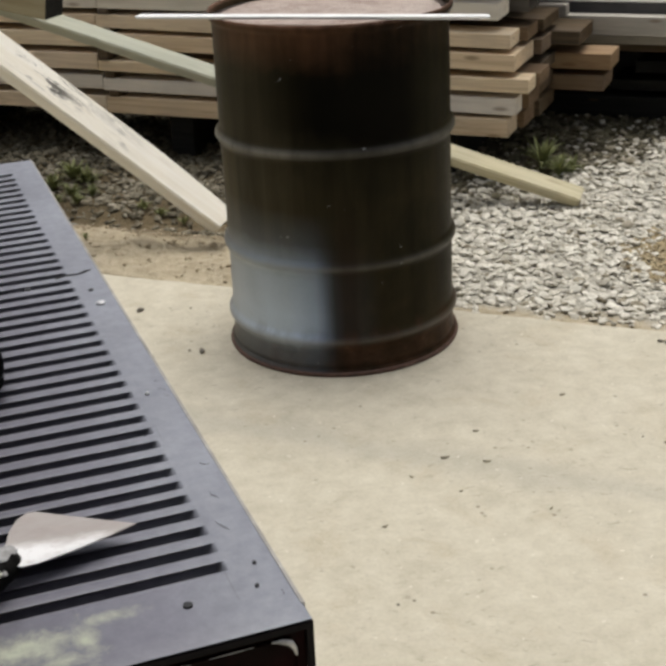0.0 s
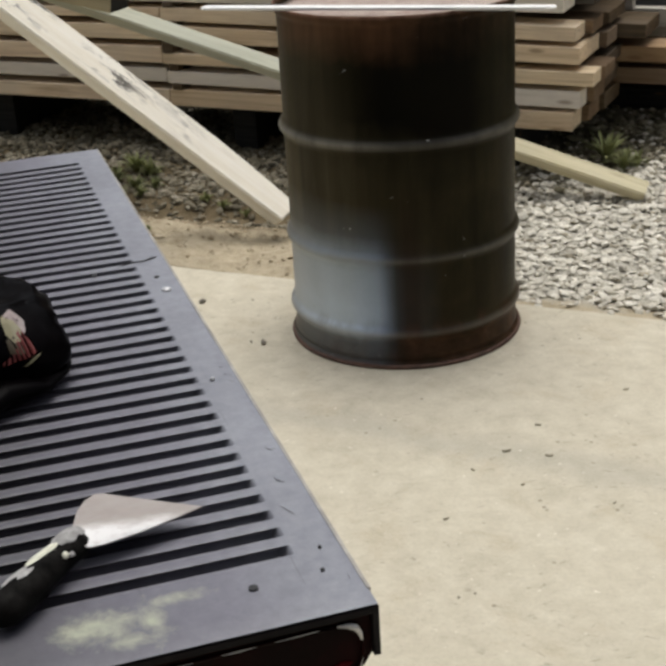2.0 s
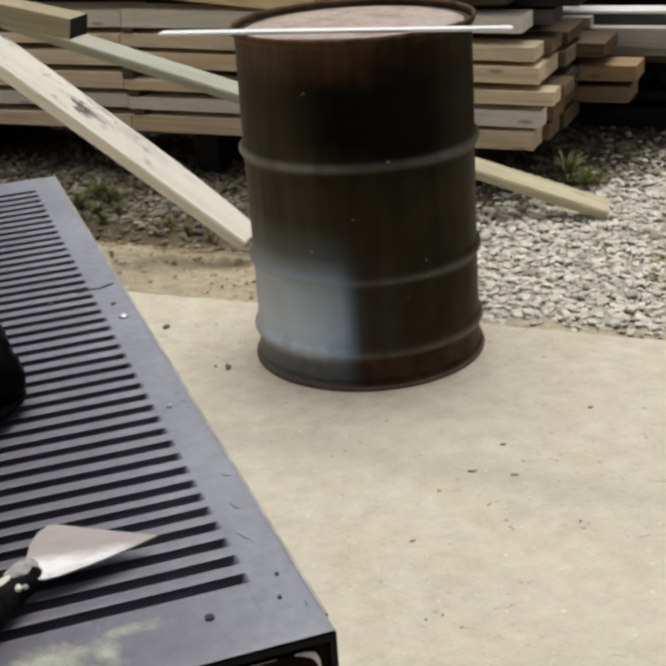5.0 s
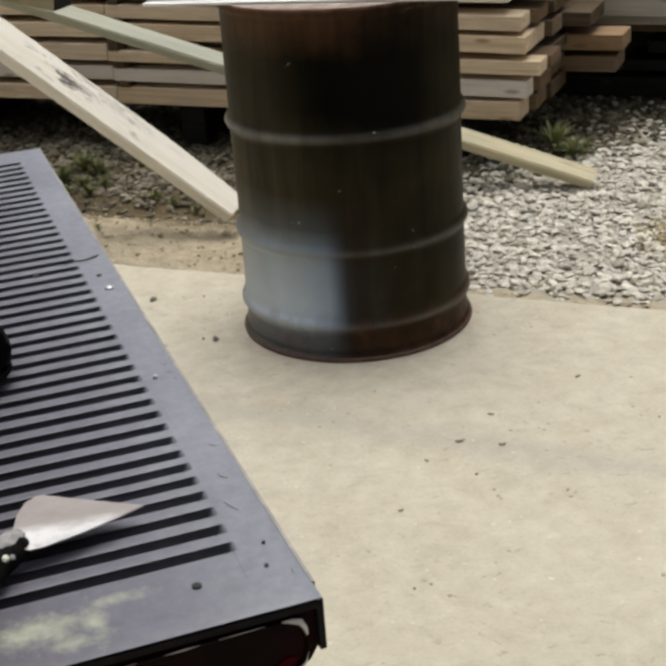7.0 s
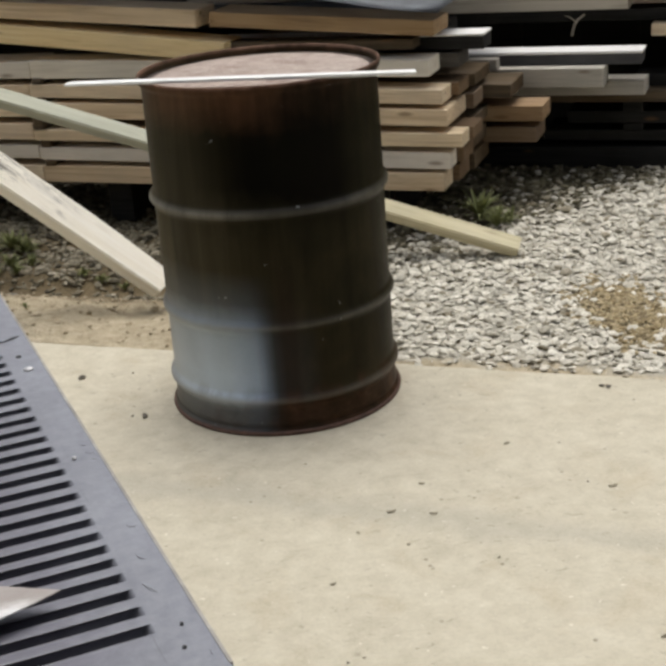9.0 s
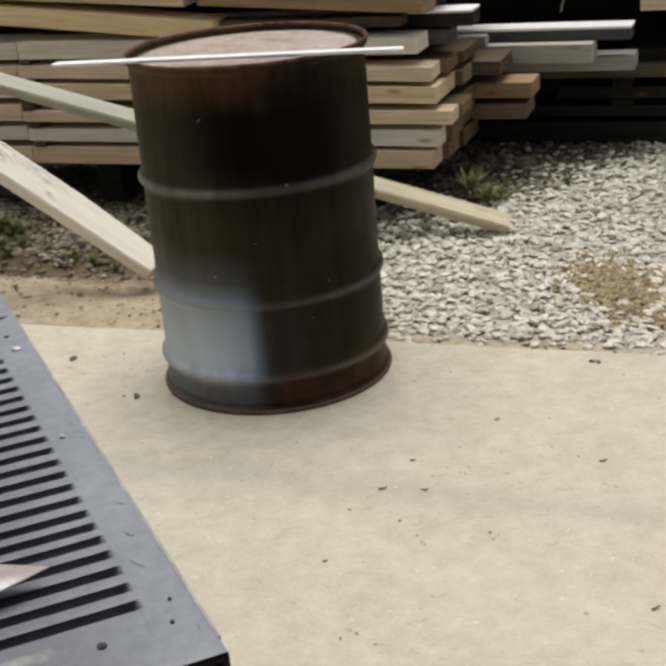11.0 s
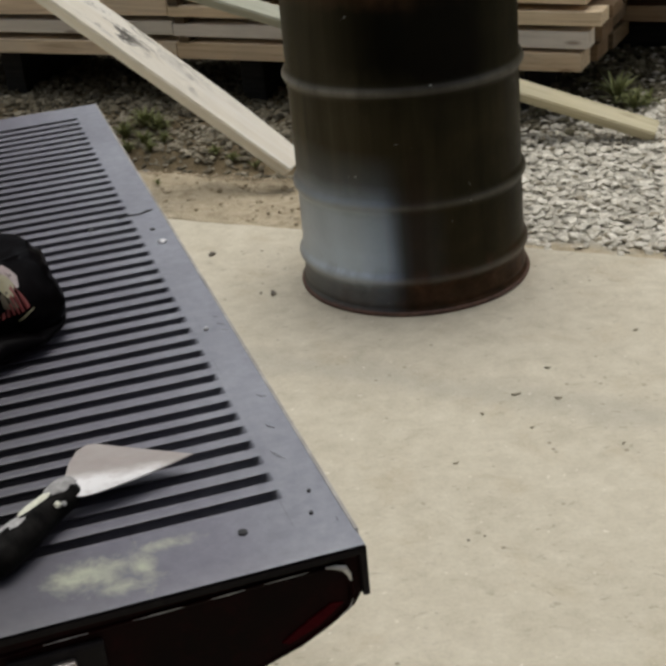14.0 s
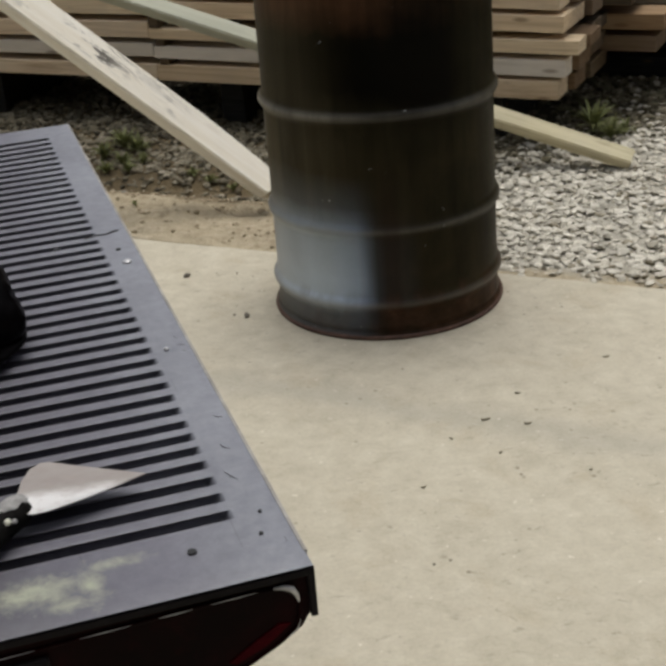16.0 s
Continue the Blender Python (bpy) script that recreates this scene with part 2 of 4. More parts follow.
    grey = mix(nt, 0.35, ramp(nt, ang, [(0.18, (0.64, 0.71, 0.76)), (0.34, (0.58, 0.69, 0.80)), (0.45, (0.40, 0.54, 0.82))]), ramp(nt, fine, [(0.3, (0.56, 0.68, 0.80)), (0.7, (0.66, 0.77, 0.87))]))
    c = mix(nt, math_node(nt, "MULTIPLY", gleam, 0.9), c, grey)
    run = ramp(nt, ang, [(0.475, (0, 0, 0)), (0.50, (1, 1, 1)), (0.525, (0.9, 0.9, 0.9)), (0.56, (0, 0, 0))])
    run = math_node(nt, "MULTIPLY", run, ramp(nt, z, [(0.05, (1, 1, 1)), (0.3, (0.8, 0.8, 0.8)), (0.42, (0.25, 0.25, 0.25)), (0.5, (0, 0, 0))]))
    c = mix(nt, math_node(nt, "MULTIPLY", run, 0.7), c, (0.024, 0.014, 0.008))
    # rust at both rims
    rz = math_node(nt, "ADD", z, math_node(nt, "MULTIPLY", math_node(nt, "SUBTRACT", streak, 0.5), 0.16))
    rust_at = ramp(nt, rz, [(0.0, (1, 1, 1)), (0.07, (0.9, 0.9, 0.9)), (0.115, (0.1, 0.1, 0.1)), (0.72, (0.0, 0.0, 0.0)), (0.81, (0.22, 0.22, 0.22)), (0.86, (0.8, 0.8, 0.8))])
    rust = ramp(nt, noise_of(nt, v, 22, 6), [(0.3, (0.024, 0.013, 0.008)), (0.6, (0.080, 0.042, 0.025)), (0.8, (0.14, 0.08, 0.05))])
    rust_at = math_node(nt, "MULTIPLY", rust_at, math_node(nt, "SUBTRACT", 0.9, math_node(nt, "MULTIPLY", math_node(nt, "MULTIPLY", gleam_a, ramp(nt, z, [(0.4, (1, 1, 1)), (0.5, (0, 0, 0))])), 0.15)))
    c = mix(nt, math_node(nt, "MULTIPLY", rust_at, ramp(nt, blot, [(0.36, (0.25, 0.25, 0.25)), (0.6, (1, 1, 1))])), c, rust)
    c = mix(nt, ramp(nt, z, [(0.836, (0, 0, 0)), (0.842, (0.6, 0.6, 0.6))]), c, ramp(nt, noise_of(nt, v, 22, 6), [(0.35, (0.07, 0.04, 0.03)), (0.65, (0.26, 0.16, 0.12))]))
    # bare reddish scorch under the top rim on one side
    scorch = math_node(nt, "MULTIPLY", ramp(nt, math_node(nt, "ADD", z, math_node(nt, "MULTIPLY", math_node(nt, "SUBTRACT", blot, 0.5), 0.10)), [(0.735, (0, 0, 0)), (0.80, (1, 1, 1)), (0.84, (1, 1, 1))]), ramp(nt, ang, [(0.05, (0.3, 0.3, 0.3)), (0.2, (1, 1, 1)), (0.42, (0.9, 0.9, 0.9)), (0.60, (0.05, 0.05, 0.05))]))
    c = mix(nt, math_node(nt, "MULTIPLY", scorch, 0.5), c, ramp(nt, streak, [(0.3, (0.075, 0.038, 0.022)), (0.65, (0.19, 0.095, 0.052))]))
    # highlight painted along the rubbed hoops, brighter on one side
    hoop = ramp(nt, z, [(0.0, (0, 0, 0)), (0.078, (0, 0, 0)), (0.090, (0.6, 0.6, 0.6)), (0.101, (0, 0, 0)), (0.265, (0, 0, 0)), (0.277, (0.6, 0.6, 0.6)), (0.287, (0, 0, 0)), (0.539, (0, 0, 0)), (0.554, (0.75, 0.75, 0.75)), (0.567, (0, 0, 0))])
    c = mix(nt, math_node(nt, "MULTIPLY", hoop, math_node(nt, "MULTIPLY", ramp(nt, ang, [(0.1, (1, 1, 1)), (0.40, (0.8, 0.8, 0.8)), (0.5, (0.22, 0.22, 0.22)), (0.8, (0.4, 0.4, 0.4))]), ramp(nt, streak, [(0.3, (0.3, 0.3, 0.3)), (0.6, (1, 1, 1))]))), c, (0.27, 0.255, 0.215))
    chips = ramp(nt, noise_of(nt, v, 38, 2), [(0.745, (0, 0, 0)), (0.765, (1, 1, 1))])
    c = mix(nt, math_node(nt, "MULTIPLY", chips, 0.7), c, (0.3, 0.31, 0.3))
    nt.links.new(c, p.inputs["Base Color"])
    rr = ramp(nt, math_node(nt, "ADD", math_node(nt, "MULTIPLY", fine, 0.5), math_node(nt, "MULTIPLY", streak, 0.5)), [(0.3, (0.28, 0.28, 0.28)), (0.7, (0.5, 0.5, 0.5))])
    nt.links.new(rr, p.inputs["Roughness"])
    nt.links.new(math_node(nt, "ADD", math_node(nt, "ADD", math_node(nt, "MULTIPLY", gleam, 0.35), math_node(nt, "MULTIPLY", hoop, 0.45)), 0.03), p.inputs["Specular IOR Level"])
    bump(nt, p, math_node(nt, "ADD", fine, blot), 0.12, 0.002)
    return m


def paint_material(name, base, worn, rough, amount=0.25, metal=0.0):
    m, nt, p = nodes_of(name)
    v = coords(nt)
    a = noise_of(nt, v, 4.0, 6, 0.65)
    b = noise_of(nt, v, 55, 6, 0.7)
    c = mix(nt, math_node(nt, "MULTIPLY", ramp(nt, a, [(0.35, (0, 0, 0)), (0.7, (1, 1, 1))]), amount), base, worn)
    c = mix(nt, math_node(nt, "MULTIPLY", ramp(nt, b, [(0.5, (0, 0, 0)), (0.72, (1, 1, 1))]), amount), c, worn)
    nt.links.new(c, p.inputs["Base Color"])
    r = ramp(nt, a, [(0.3, (rough * 0.8,) * 3), (0.7, (min(1, rough * 1.25),) * 3)])
    nt.links.new(r, p.inputs["Roughness"])
    p.inputs["Metallic"].default_value = metal
    if not metal:
        p.inputs["Specular IOR Level"].default_value = 0.0355
    bump(nt, p, b, 0.08, 0.001)
    return m


def tailgate_material():
    m, nt, p = nodes_of("worn_tailgate_paint")
    v = coords(nt)
    a = noise_of(nt, v, 5.0, 6, 0.65)
    b = noise_of(nt, v, 60, 6, 0.7)
    c = ramp(nt, a, [(0.3, (0.103, 0.100, 0.128)), (0.55, (0.134, 0.131, 0.165)), (0.75, (0.175, 0.173, 0.205))])
    c = mix(nt, 0.25, c, ramp(nt, b, [(0.35, (0.06, 0.06, 0.073)), (0.65, (0.19, 0.191, 0.208))]))
    # light falloff put into the colour: bright outer margin, darker towards the hinge
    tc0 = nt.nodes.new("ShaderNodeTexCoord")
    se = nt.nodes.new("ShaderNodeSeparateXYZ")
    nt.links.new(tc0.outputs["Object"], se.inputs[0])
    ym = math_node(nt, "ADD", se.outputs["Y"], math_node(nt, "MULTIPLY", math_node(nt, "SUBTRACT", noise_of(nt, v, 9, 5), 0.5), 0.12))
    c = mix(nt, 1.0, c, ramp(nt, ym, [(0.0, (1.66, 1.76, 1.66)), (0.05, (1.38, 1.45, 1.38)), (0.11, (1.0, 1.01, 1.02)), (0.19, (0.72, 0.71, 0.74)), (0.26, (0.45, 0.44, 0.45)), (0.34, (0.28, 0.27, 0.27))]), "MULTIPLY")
    # long thin scuffs
    scr = ramp(nt, noise_of(nt, coords(nt, (3, 90, 3)), 1.0, 4, 0.6, 1.5), [(0.66, (0, 0, 0)), (0.70, (1, 1, 1))])
    c = mix(nt, math_node(nt, "MULTIPLY", scr, 0.25), c, (0.03, 0.03, 0.035))
    # a chalky yellow-white mortar smear near the end, dragged into three lobes
    warp = math_node(nt, "MULTIPLY", math_node(nt, "SUBTRACT", noise_of(nt, v, 32, 7, 0.72, 0.3), 0.5), 3.0)
    smear = None
    for cx, cy, rx, ry in ((0.052, 0.214, 0.026, 0.036), (0.045, 0.172, 0.034, 0.013), (0.068, 0.152, 0.011, 0.028), (0.024, 0.190, 0.013, 0.030)):
        mp = nt.nodes.new("ShaderNodeMapping")
        mp.inputs["Location"].default_value = (-cx / rx, -cy / ry, 0)
        mp.inputs["Scale"].default_value = (1 / rx, 1 / ry, 0)
        nt.links.new(v, mp.inputs["Vector"])
        ln = nt.nodes.new("ShaderNodeVectorMath")
        ln.operation = "LENGTH"
        nt.links.new(mp.outputs[0], ln.inputs[0])
        lobe = ramp(nt, math_node(nt, "ADD", ln.outputs["Value"], warp), [(0.1, (1, 1, 1)), (1.15, (0, 0, 0))])
        smear = lobe if smear is None else math_node(nt, "MAXIMUM", smear, lobe)
    smear = math_node(nt, "MULTIPLY", smear, ramp(nt, noise_of(nt, v, 75, 4), [(0.3, (0.55, 0.55, 0.55)), (0.6, (1, 1, 1))]))
    c = mix(nt, math_node(nt, "MULTIPLY", smear, 0.75), c, (0.40, 0.42, 0.31))
    nt.links.new(c, p.inputs["Base Color"])
    r = ramp(nt, a, [(0.3, (0.48,) * 3), (0.7, (0.62,) * 3)])
    p.inputs["Specular IOR Level"].default_value = 0.7
    nt.links.new(mix(nt, smear, r, (0.9, 0.9, 0.9)), p.inputs["Roughness"])
    bump(nt, p, b, 0.1, 0.001)
    return m


def plain_material(name, colour, rough=0.6, metal=0.0, vary=0.25, scale=30):
    m, nt, p = nodes_of(name)
    n = noise_of(nt, coords(nt), scale, 6, 0.65)
    lo = tuple(c * (1 - vary) for c in colour)
    hi = tuple(min(1, c * (1 + vary)) for c in colour)
    nt.links.new(ramp(nt, n, [(0.3, lo), (0.7, hi)]), p.inputs["Base Color"])
    p.inputs["Roughness"].default_value = rough
    p.inputs["Metallic"].default_value = metal
    bump(nt, p, n, 0.1, 0.001)
    return m


def blade_material():
    """Steel with a brown tarnish over the upper half and a rubbed lower edge."""
    m, nt, p = nodes_of("tarnished_blade")
    v = coords(nt)
    sep = nt.nodes.new("ShaderNodeSeparateXYZ")
    nt.links.new(v, sep.inputs[0])
    n = noise_of(nt, coords(nt, (30, 60, 1)), 1.0, 6, 0.65, 0.4)
    d = math_node(nt, "ADD", sep.outputs["Y"], math_node(nt, "MULTIPLY", sep.outputs["X"], 0.22))
    d = math_node(nt, "ADD", d, math_node(nt, "MULTIPLY", math_node(nt, "SUBTRACT", n, 0.5), 0.03))
    t = ramp(nt, math_node(nt, "MULTIPLY", d, 20.0), [(0.10, (0, 0, 0)), (0.42, (1, 1, 1))])
    c = mix(nt, t, (0.80, 0.785, 0.77), mix(nt, n, (0.30, 0.26, 0.235), (0.48, 0.445, 0.42)))
    c = mix(nt, math_node(nt, "MULTIPLY", ramp(nt, noise_of(nt, v, 110, 5), [(0.5, (0, 0, 0)), (0.7, (1, 1, 1))]), 0.4), c, (0.42, 0.36, 0.33))
    nt.links.new(c, p.inputs["Base Color"])
    p.inputs["Metallic"].default_value = 0.9
    p.inputs["Roughness"].default_value = 0.42
    bump(nt, p, n, 0.08, 0.001)
    return m


def film_material(name, colour, rough, metal, vary, scale):
    m = plain_material(name, colour, rough, metal, vary, scale)
    m.node_tree.nodes["Principled BSDF"].inputs["Specular IOR Level"].default_value = 0.02
    return m


M_CONCRETE = concrete_material()
M_SOIL = earth_material("sandy_soil", (0.30, 0.245, 0.16), (0.46, 0.39, 0.27), (0.58, 0.51, 0.385), 1.0)
M_GROUND = earth_material("grey_dirt", (0.14, 0.125, 0.10), (0.24, 0.22, 0.18), (0.34, 0.31, 0.26))
M_GRAVEL = gravel_material("limestone_gravel", [(0.42, 0.395, 0.325), (0.64, 0.605, 0.515), (0.72, 0.69, 0.60), (0.79, 0.76, 0.67), (0.55, 0.525, 0.45), (0.74, 0.705, 0.62)])
M_DIRTY = gravel_material("dirty_gravel", [(0.16, 0.14, 0.095), (0.30, 0.265, 0.19), (0.42, 0.38, 0.29), (0.22, 0.19, 0.13), (0.50, 0.46, 0.37)])
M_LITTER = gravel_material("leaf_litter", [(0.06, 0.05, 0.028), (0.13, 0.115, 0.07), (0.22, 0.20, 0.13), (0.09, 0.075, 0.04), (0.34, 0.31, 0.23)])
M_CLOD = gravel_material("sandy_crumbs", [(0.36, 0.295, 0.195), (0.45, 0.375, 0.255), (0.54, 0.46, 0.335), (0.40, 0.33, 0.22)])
# dark stone tones that hold the shade at the stack's foot
M_SHADED_GRAVEL = gravel_material("dark_shaded_gravel", [(0.05, 0.042, 0.026), (0.15, 0.13, 0.085), (0.27, 0.24, 0.17), (0.07, 0.06, 0.036), (0.36, 0.33, 0.25)])
M_CLAY = gravel_material("brown_clay", [(0.24, 0.18, 0.09), (0.38, 0.30, 0.165), (0.48, 0.40, 0.25), (0.12, 0.085, 0.04), (0.42, 0.35, 0.21)])
M_PINE = wood_material("fresh_pine", (0.47, 0.36, 0.24), (0.71, 0.59, 0.43), (0.83, 0.725, 0.565), 0.22, tint=0.6)
M_OLIVE = wood_material("olive_weathered_pine", (0.24, 0.20, 0.115), (0.33, 0.285, 0.175), (0.42, 0.375, 0.25), 0.2, tint=0.3)
M_BEAM = wood_material("pale_spruce", (0.76, 0.70, 0.58), (0.85, 0.805, 0.705), (0.89, 0.865, 0.80), 0.12, 0.9, 0.1, tint=0.1)
M_TREATED = wood_material("greenish_treated_pine", (0.46, 0.43, 0.30), (0.58, 0.55, 0.41), (0.66, 0.63, 0.49), 0.2, 0.0, 0.25, (0.46, 0.49, 0.42))
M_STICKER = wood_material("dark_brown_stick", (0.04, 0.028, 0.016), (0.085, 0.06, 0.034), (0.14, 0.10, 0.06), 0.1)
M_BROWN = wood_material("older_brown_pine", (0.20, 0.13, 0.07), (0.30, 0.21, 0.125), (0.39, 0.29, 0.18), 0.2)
# darker copy of the brown pine, for planks in shade
M_SHADED_PINE = wood_material("shaded_brown_pine", (0.12, 0.08, 0.045), (0.19, 0.13, 0.08), (0.26, 0.19, 0.12), 0.15, tint=0.5)
M_PALE = wood_material("pale_weathered_wood", (0.60, 0.56, 0.49), (0.73, 0.69, 0.62), (0.81, 0.775, 0.715), 0.2, tint=0.5)
M_GREYWOOD = wood_material("weathered_grey_wood", (0.32, 0.30, 0.27), (0.44, 0.42, 0.385), (0.54, 0.52, 0.48), 0.4)
# near-black: dark timber, and the deep shade of the stacks as colour
M_DARKWOOD = wood_material("dark_and_shaded_wood", (0.006, 0.006, 0.006), (0.014, 0.0145, 0.015), (0.028, 0.028, 0.030), 0.03)
M_ORANGEWOOD = wood_material("resinous_orange_pine", (0.24, 0.155, 0.08), (0.37, 0.25, 0.135), (0.47, 0.34, 0.20), 0.1, tint=0.5)
M_YELLOW = wood_material("yellow_pine", (0.62, 0.49, 0.26), (0.79, 0.66, 0.39), (0.86, 0.76, 0.51), 0.15)
M_SILVER = wood_material("silvered_wood", (0.35, 0.335, 0.30), (0.48, 0.46, 0.42), (0.60, 0.58, 0.54), 0.2, tint=0.4)
# white for plank tops that catch the sky
M_SKYLIT_TOP = wood_material("skylit_plank_top", (0.74, 0.73, 0.72), (0.82, 0.815, 0.81), (0.87, 0.865, 0.86), 0.1, 0.0, 0.1, tint=0.2)
M_DARKGREY = wood_material("dark_grey_wood", (0.03, 0.03, 0.033), (0.05, 0.05, 0.056), (0.08, 0.08, 0.087), 0.1, tint=0.3)
M_SHADED_GREY = wood_material("shaded_grey_wood", (0.05, 0.045, 0.042), (0.085, 0.08, 0.077), (0.13, 0.125, 0.12), 0.1)
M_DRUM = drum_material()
M_RUST = plain_material("dark_rust", (0.10, 0.052, 0.036), 0.7, 0.0, 0.5, 40)
M_LID = earth_material("dusty_rusted_lid", (0.28, 0.20, 0.165), (0.47, 0.385, 0.335), (0.62, 0.54, 0.48))
M_WHITE = plain_material("white_strip", (0.82, 0.82, 0.80), 0.5, 0.0, 0.05)
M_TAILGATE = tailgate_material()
M_BLACK = paint_material("black_truck_paint", (0.010, 0.009, 0.010), (0.05, 0.045, 0.045), 0.35, 0.2)
M_MAROON = paint_material("dark_red_truck_paint", (0.004, 0.002, 0.002), (0.03, 0.003, 0.004), 0.4, 0.35)
M_STEEL = paint_material("scratched_steel", (0.50, 0.48, 0.48), (0.27, 0.215, 0.19), 0.38, 0.6, 1.0)
M_CHIP = plain_material("bare_chipped_metal", (0.55, 0.55, 0.56), 0.4, 0.6, 0.3, 60)
M_RUBBER = plain_material("black_rubber", (0.008, 0.008, 0.008), 0.4, 0.0, 0.6, 60)
M_BAG = film_material("black_plastic_film", (0.0016, 0.0012, 0.0014), 0.3, 0.0, 0.3, 12)
M_RED = plain_material("red_print", (0.14, 0.02, 0.018), 0.5)
M_CREAM = plain_material("cream_print", (0.20, 0.18, 0.105), 0.5)
M_PINKGREY = plain_material("pale_pink_print", (0.24, 0.19, 0.185), 0.5)
M_GREYFILM = plain_material("grey_plastic_film", (0.16, 0.16, 0.17), 0.45)
M_TARP = plain_material("grey_tarpaulin", (0.30, 0.32, 0.35), 0.5, 0.0, 0.3, 6)
M_LEAF = plain_material("weed_leaf", (0.23, 0.25, 0.10), 0.6, 0.0, 0.45, 40)
M_FLAKE = plain_material("dead_bark", (0.38, 0.34, 0.25), 0.8, 0.0, 0.5, 120)
M_STONE = plain_material("grey_stone", (0.20, 0.18, 0.15), 0.85, 0.0, 0.4, 80)
M_LIGHTBLOCK = wood_material("light_blocking_boards", (0.015, 0.014, 0.013), (0.03, 0.028, 0.026), (0.05, 0.047, 0.043), 0.1)


# ---- building helpers ----
def part(name, bm, material, parent=None, label="", smooth=False):
    me = bpy.data.meshes.new(name)
    bm.to_mesh(me)
    bm.free()
    me.materials.append(material)
    if smooth:
        for poly in me.polygons:
            poly.use_smooth = True
    ob = new(name, me)
    if parent:
        ob.parent = parent
    if label:
        ob["label"] = label
    return ob


def thing(name, m, label, category, group="", kind=""):
    ob = new(name)
    ob.empty_display_size = 0.05
    ob.matrix_world = m
    return tagged(ob, label, category, group, kind)


def box(x0, x1, y0, y1, z0, z1, bevel=0.003, bm=None):
    own = bmesh.new()
    bmesh.ops.create_cube(own, size=1, matrix=Matrix.Translation(((x0 + x1) / 2, (y0 + y1) / 2, (z0 + z1) / 2)) @ Matrix.Diagonal((x1 - x0, y1 - y0, z1 - z0, 1)))
    if bevel:
        bmesh.ops.bevel(own, geom=own.edges[:], offset=bevel, segments=2, affect="EDGES", profile=0.6)
    if bm is None:
        return own
    me = bpy.data.meshes.new("tmp")
    own.to_mesh(me)
    own.free()
    bm.from_mesh(me)
    bpy.data.meshes.remove(me)
    return bm


def prism(points, a, b, axis="x"):
    """A solid with this outline, from a to b along the axis."""
    bm = bmesh.new()
    put = {"x": lambda p, t: (t, p[0], p[1]), "y": lambda p, t: (p[0], t, p[1]), "z": lambda p, t: (p[0], p[1], t)}[axis]
    lo = [bm.verts.new(put(p, a)) for p in points]
    hi = [bm.verts.new(put(p, b)) for p in points]
    bm.faces.new(lo)
    bm.faces.new(hi[::-1])
    for i in range(len(points)):
        j = (i + 1) % len(points)
        bm.faces.new((lo[j], lo[i], hi[i], hi[j]))
    bmesh.ops.recalc_face_normals(bm, faces=bm.faces[:])
    return bm


def lathe(profile, steps=96, close=True):
    bm = bmesh.new()
    rings = []
    for r, z in profile:
        rings.append([bm.verts.new((r * math.cos(2 * math.pi * i / steps), r * math.sin(2 * math.pi * i / steps), z)) for i in range(steps)])
    for a, b in zip(rings, rings[1:]):
        for i in range(steps):
            j = (i + 1) % steps
            bm.faces.new((a[i], a[j], b[j], b[i]))
    if close:
        bm.faces.new(rings[-1])
        bm.faces.new(rings[0][::-1])
    bmesh.ops.recalc_face_normals(bm, faces=bm.faces[:])
    return bm


def tube(points, radius, steps=8, bm=None):
    bm = bm or bmesh.new()
    pts = [Vector(p) for p in points]
    rings = []
    for i, p in enumerate(pts):
        d = (pts[min(i + 1, len(pts) - 1)] - pts[max(i - 1, 0)]).normalized()
        side = d.orthogonal().normalized()
        up = d.cross(side)
        r = radius[i] if isinstance(radius, (list, tuple)) else radius
        rings.append([bm.verts.new(p + r * (math.cos(2 * math.pi * k / steps) * side + math.sin(2 * math.pi * k / steps) * up)) for k in range(steps)])
    for a, b in zip(rings, rings[1:]):
        k0 = min(range(steps), key=lambda k: (b[k].co - a[0].co).length)
        for k in range(steps):
            bm.faces.new((a[k], a[(k + 1) % steps], b[(k + 1 + k0) % steps], b[(k + k0) % steps]))
    bm.faces.new(rings[0][::-1])
    bm.faces.new(rings[-1])
    bmesh.ops.recalc_face_normals(bm, faces=bm.faces[:])
    return bm


def stones(name, centres, sizes, material, seed, flat=0.6):
    """Many broken stones in one mesh."""
    rng = np.random.default_rng(seed)
    b = bmesh.new()
    bmesh.ops.create_icosphere(b, subdivisions=1, radius=1)
    base = np.array([v.co[:] for v in b.verts])
    tri = np.array([[v.index for v in f.verts] for f in b.faces])
    b.free()
    n = len(centres)
    pts = base[None] * (1 + rng.uniform(-0.28, 0.28, (n, len(base), 1)))
    pts = pts * np.stack([rng.uniform(0.75, 1.3, n), rng.uniform(0.6, 1.0, n), rng.uniform(flat * 0.6, flat * 1.2, n)], -1)[:, None]
    t, s = rng.uniform(-0.5, 0.5, n), rng.uniform(0, 2 * math.pi, n)
    y = pts[..., 1] * np.cos(t)[:, None] - pts[..., 2] * np.sin(t)[:, None]
    z = pts[..., 1] * np.sin(t)[:, None] + pts[..., 2] * np.cos(t)[:, None]
    x = pts[..., 0]
    pts = np.stack([x * np.cos(s)[:, None] - y * np.sin(s)[:, None], x * np.sin(s)[:, None] + y * np.cos(s)[:, None], z], -1)
    pts = pts * np.asarray(sizes)[:, None, None] + np.asarray(centres)[:, None]
    faces = (tri[None] + (np.arange(n) * len(base))[:, None, None]).reshape(-1, 3)
    me = bpy.data.meshes.new(name)
    me.from_pydata(pts.reshape(-1, 3).tolist(), [], faces.tolist())
    me.materials.append(material)
    return new(name, me)


